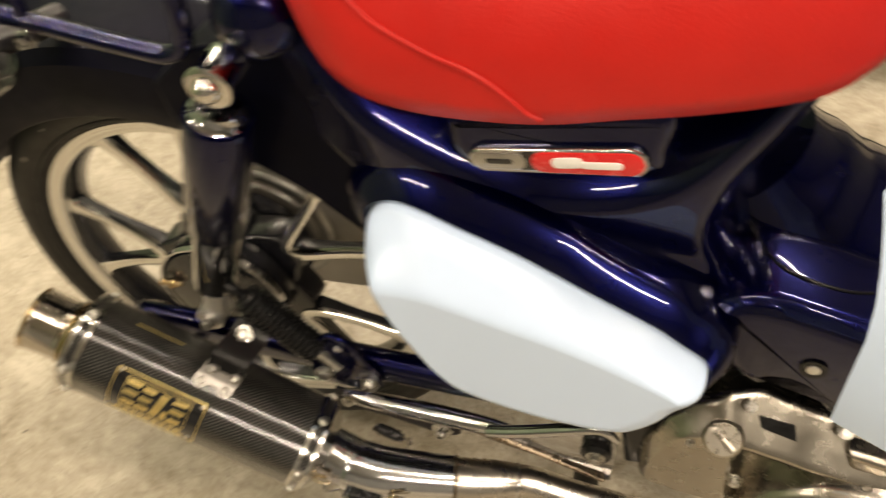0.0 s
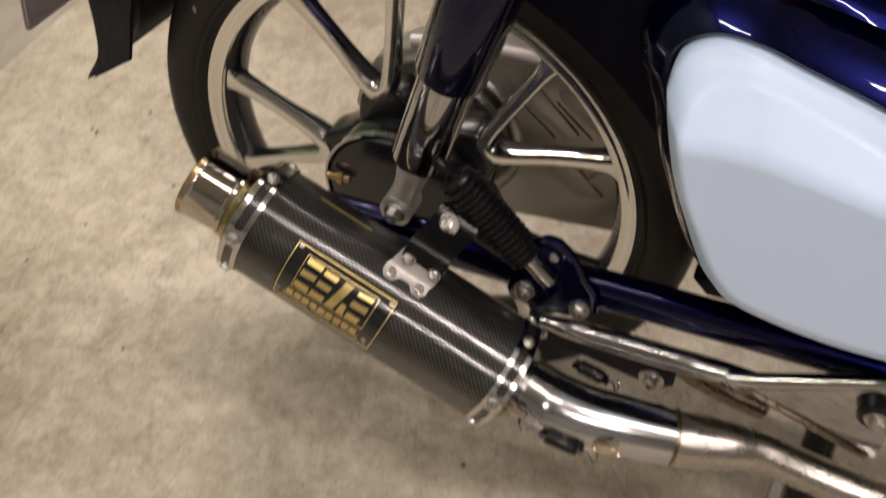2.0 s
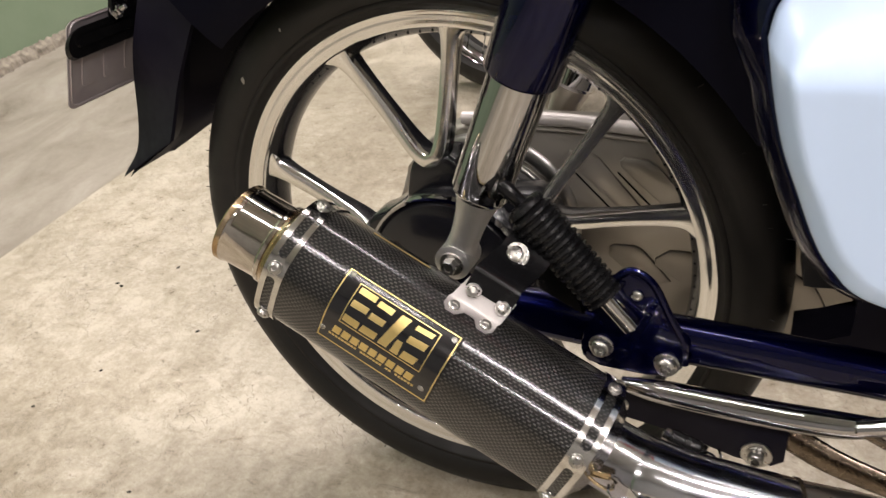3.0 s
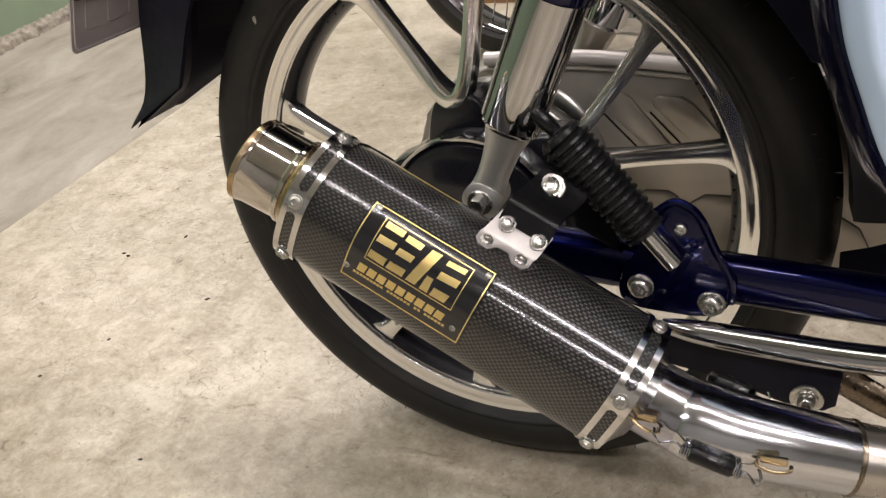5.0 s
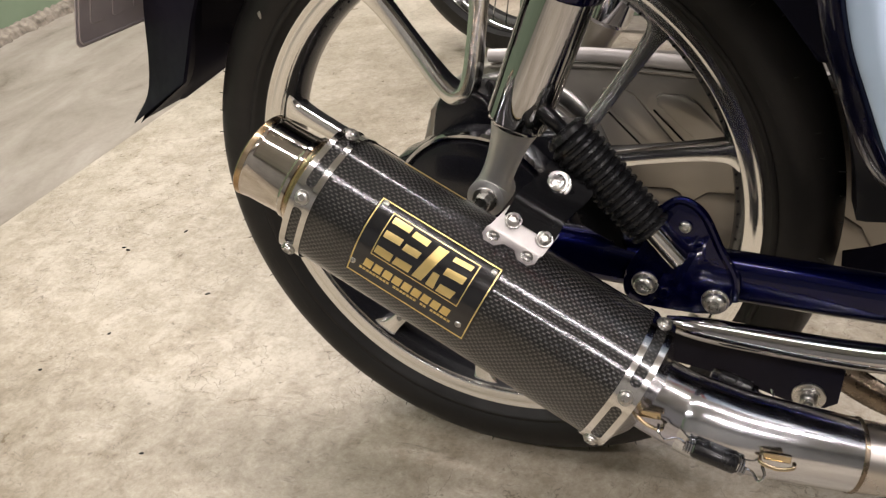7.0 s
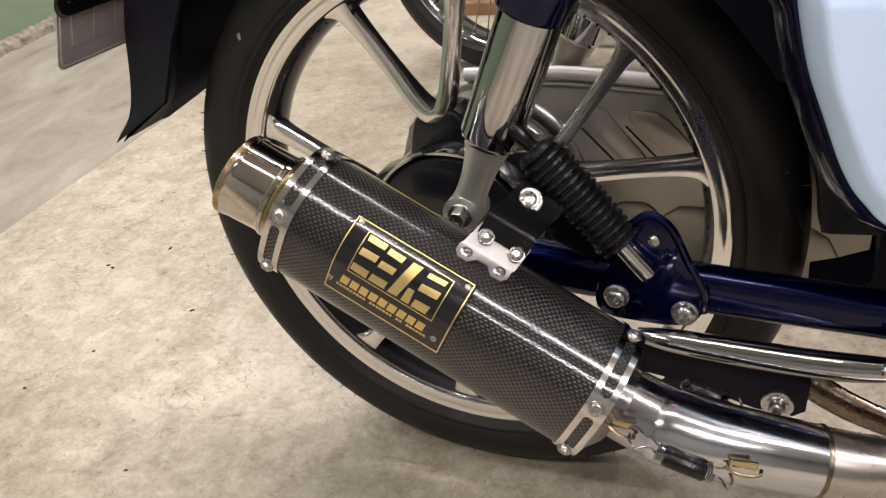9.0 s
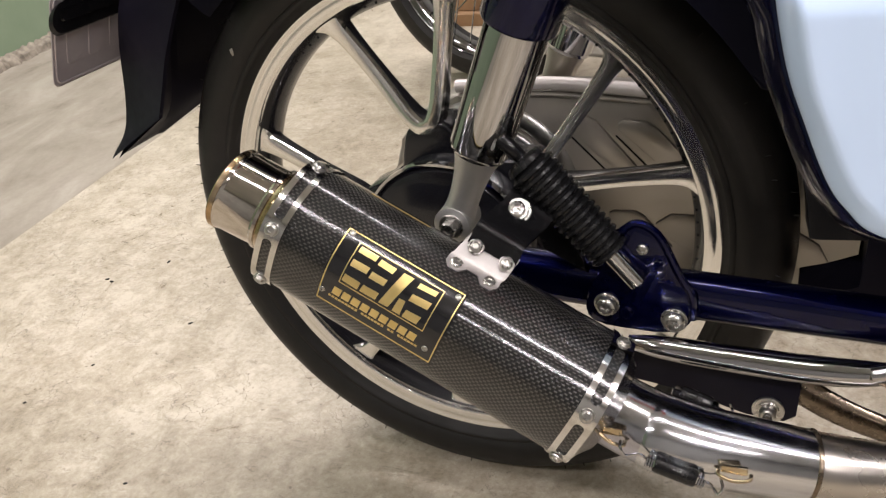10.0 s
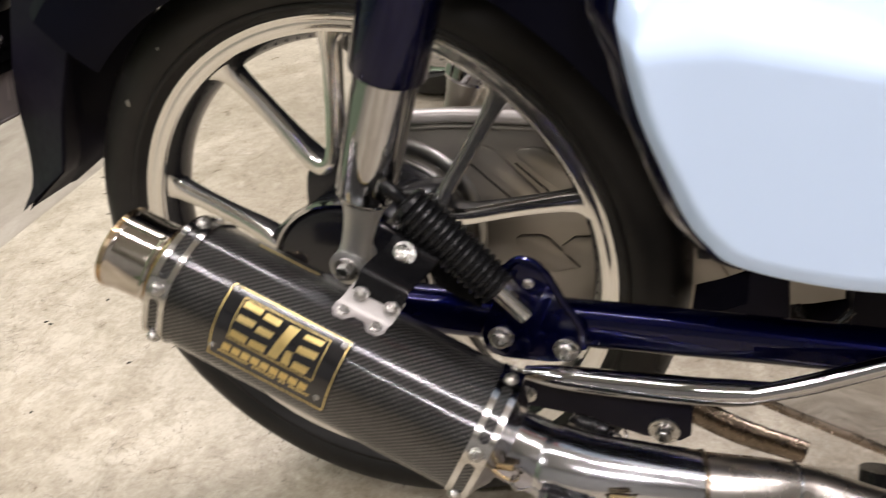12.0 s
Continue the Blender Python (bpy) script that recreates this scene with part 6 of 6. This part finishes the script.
# ---- the other machine behind ----
def far_motorcycle():
    m = tagged(new("motorcycle"), "parked motorcycle with a wire spoked wheel behind", "motorcycle")
    m.matrix_world = pose(-0.34, 1.06, 0, 0, 0, -12)
    R = 0.27
    w = new("front_wheel")
    w.parent = m
    tagged(w, "wire spoked wheel with a ribbed black tyre")
    seg = 72
    prof = [(0.05 * math.cos(math.pi * k / 12), R - 0.055 + 0.055 * math.sin(math.pi * k / 12) ** 0.8) for k in range(13)]
    rs = [[(r * math.cos(2 * math.pi * i / seg), y, R + r * math.sin(2 * math.pi * i / seg)) for y, r in prof] for i in range(seg)]
    b = loft(rs + [rs[0]], True, False, False)
    bmesh.ops.remove_doubles(b, verts=b.verts, dist=1e-6)
    part("tyre", b, RUBBER, w)
    prof = [(-0.028, R - 0.05), (-0.03, R - 0.058), (-0.02, R - 0.064), (0.02, R - 0.064), (0.03, R - 0.058), (0.028, R - 0.05)]
    rs = [[(r * math.cos(2 * math.pi * i / seg), y, R + r * math.sin(2 * math.pi * i / seg)) for y, r in prof] for i in range(seg)]
    b = loft(rs + [rs[0]], True, False, False)
    bmesh.ops.remove_doubles(b, verts=b.verts, dist=1e-6)
    part("rim", b, CHROME, w)
    part("hub", lathe((0, -0.05, R), (0, 1, 0), [(0, 0.02), (0.005, 0.05), (0.03, 0.055), (0.07, 0.055), (0.095, 0.05), (0.1, 0.02)], 32), ALLOY, w)
    for i in range(36):
        th = 2 * math.pi * i / 36
        s = 1 if i % 2 else -1
        off = 0.5 if (i // 2) % 2 else -0.5
        part("wire_spoke", tube([(0.05 * math.cos(th + off), s * 0.03, R + 0.05 * math.sin(th + off)), ((R - 0.063) * math.cos(th), s * 0.004, R + (R - 0.063) * math.sin(th))], 0.0016, 6, 1), CHROME, w)
    f = new("fork")
    f.parent = m
    for s in (-1, 1):
        part("leg", tube([(0.0, s * 0.075, R), (0.12, s * 0.075, 0.56), (0.2, s * 0.075, 0.8)], 0.018, 16, 4), ALLOY, f)
    part("fender", loft([[((R + 0.03) * math.cos(radians(a)), y, R + (R + 0.03 + dz) * math.sin(radians(a))) for y, dz in ((-0.06, -0.02), (-0.04, 0.005), (0.04, 0.005), (0.06, -0.02), (0.055, -0.024), (0.04, 0.0), (-0.04, 0.0), (-0.055, -0.024))] for a in range(30, 151, 6)]), BLACK_PAINT, m)
    part("muffler", lathe((0.10, -0.13, 0.155), (1, -0.02, 0.02), [(0, 0.02), (0.005, 0.036), (0.05, 0.038), (0.45, 0.038), (0.6, 0.02)], 28), CHROME, m, "chromed muffler")
    part("body", plate_xz([(0.18, 0.55), (0.3, 0.8), (0.5, 0.78), (0.9, 0.72), (1.1, 0.5), (0.9, 0.25), (0.5, 0.2), (0.35, 0.3)], -0.1, 0.1, 0.04, segs=4, rounds=3), BLACK_PAINT, m)
    rw = new("rear_wheel")
    rw.parent = m
    prof = [(0.05 * math.cos(math.pi * k / 12), R - 0.055 + 0.055 * math.sin(math.pi * k / 12) ** 0.8) for k in range(13)]
    rs = [[(1.18 + r * math.cos(2 * math.pi * i / seg), y, R + r * math.sin(2 * math.pi * i / seg)) for y, r in prof] for i in range(seg)]
    b = loft(rs + [rs[0]], True, False, False)
    bmesh.ops.remove_doubles(b, verts=b.verts, dist=1e-6)
    part("tyre", b, RUBBER, rw)
    return m


far_motorcycle()


def plank():
    bm = bmesh.new()
    for k, (h, dy) in enumerate(((0.018, 0.0), (0.055, 0.012))):
        rings = []
        for i in range(25):
            x = -0.70 + 1.1 * i / 24
            w = 0.05 + 0.003 * noise.noise((x * 6, k * 5, 0))
            rings.append([(x, 1.46 - w + dy, h - 0.018), (x, 1.46 + w + dy, h - 0.018), (x, 1.46 + w + dy, h + 0.012), (x, 1.46 + w - 0.004 + dy, h + 0.017), (x, 1.46 - w + 0.004 + dy, h + 0.017), (x, 1.46 - w + dy, h + 0.012)])
        loft(rings, True, True, True, bm)
    return tagged(part("wooden_plank", bm, WOOD, angle=25), "brown wooden planks stacked on the floor behind", "plank")


plank()


# ---- bits of dirt on the floor ----
def dirt(x, y, size, turn, stretch):
    bm = bmesh.new()
    bmesh.ops.create_icosphere(bm, subdivisions=2, radius=size)
    for v in bm.verts:
        k = 1 + 0.5 * noise.noise(v.co * 300 + Vector((x * 40, y * 40, 0)))
        v.co = Vector((v.co.x * stretch * k, v.co.y * k, max(v.co.z * 0.45 * k, -size * 0.1)))
    ob = part("dirt_crumb", bm, RUBBER)
    ob.matrix_world = pose(x, y, size * 0.1, 0, 0, turn)
    return tagged(ob, "small dark crumb of dirt on the concrete floor", "dirt", "crumbs on the floor")


for spot in ((-0.737, 0.238, 0.0024, 20, 1.6), (-0.724, 0.233, 0.0026, -15, 1.5), (-0.514, 0.160, 0.0026, 35, 1.5), (-0.643, -0.036, 0.0020, 10, 1.3), (0.085, -0.127, 0.0022, 0, 1.2), (-0.60, 0.05, 0.0018, 60, 1.4), (-0.66, 0.30, 0.0022, 80, 2.0), (-0.40, -0.12, 0.0018, 15, 1.6)):
    dirt(*spot)
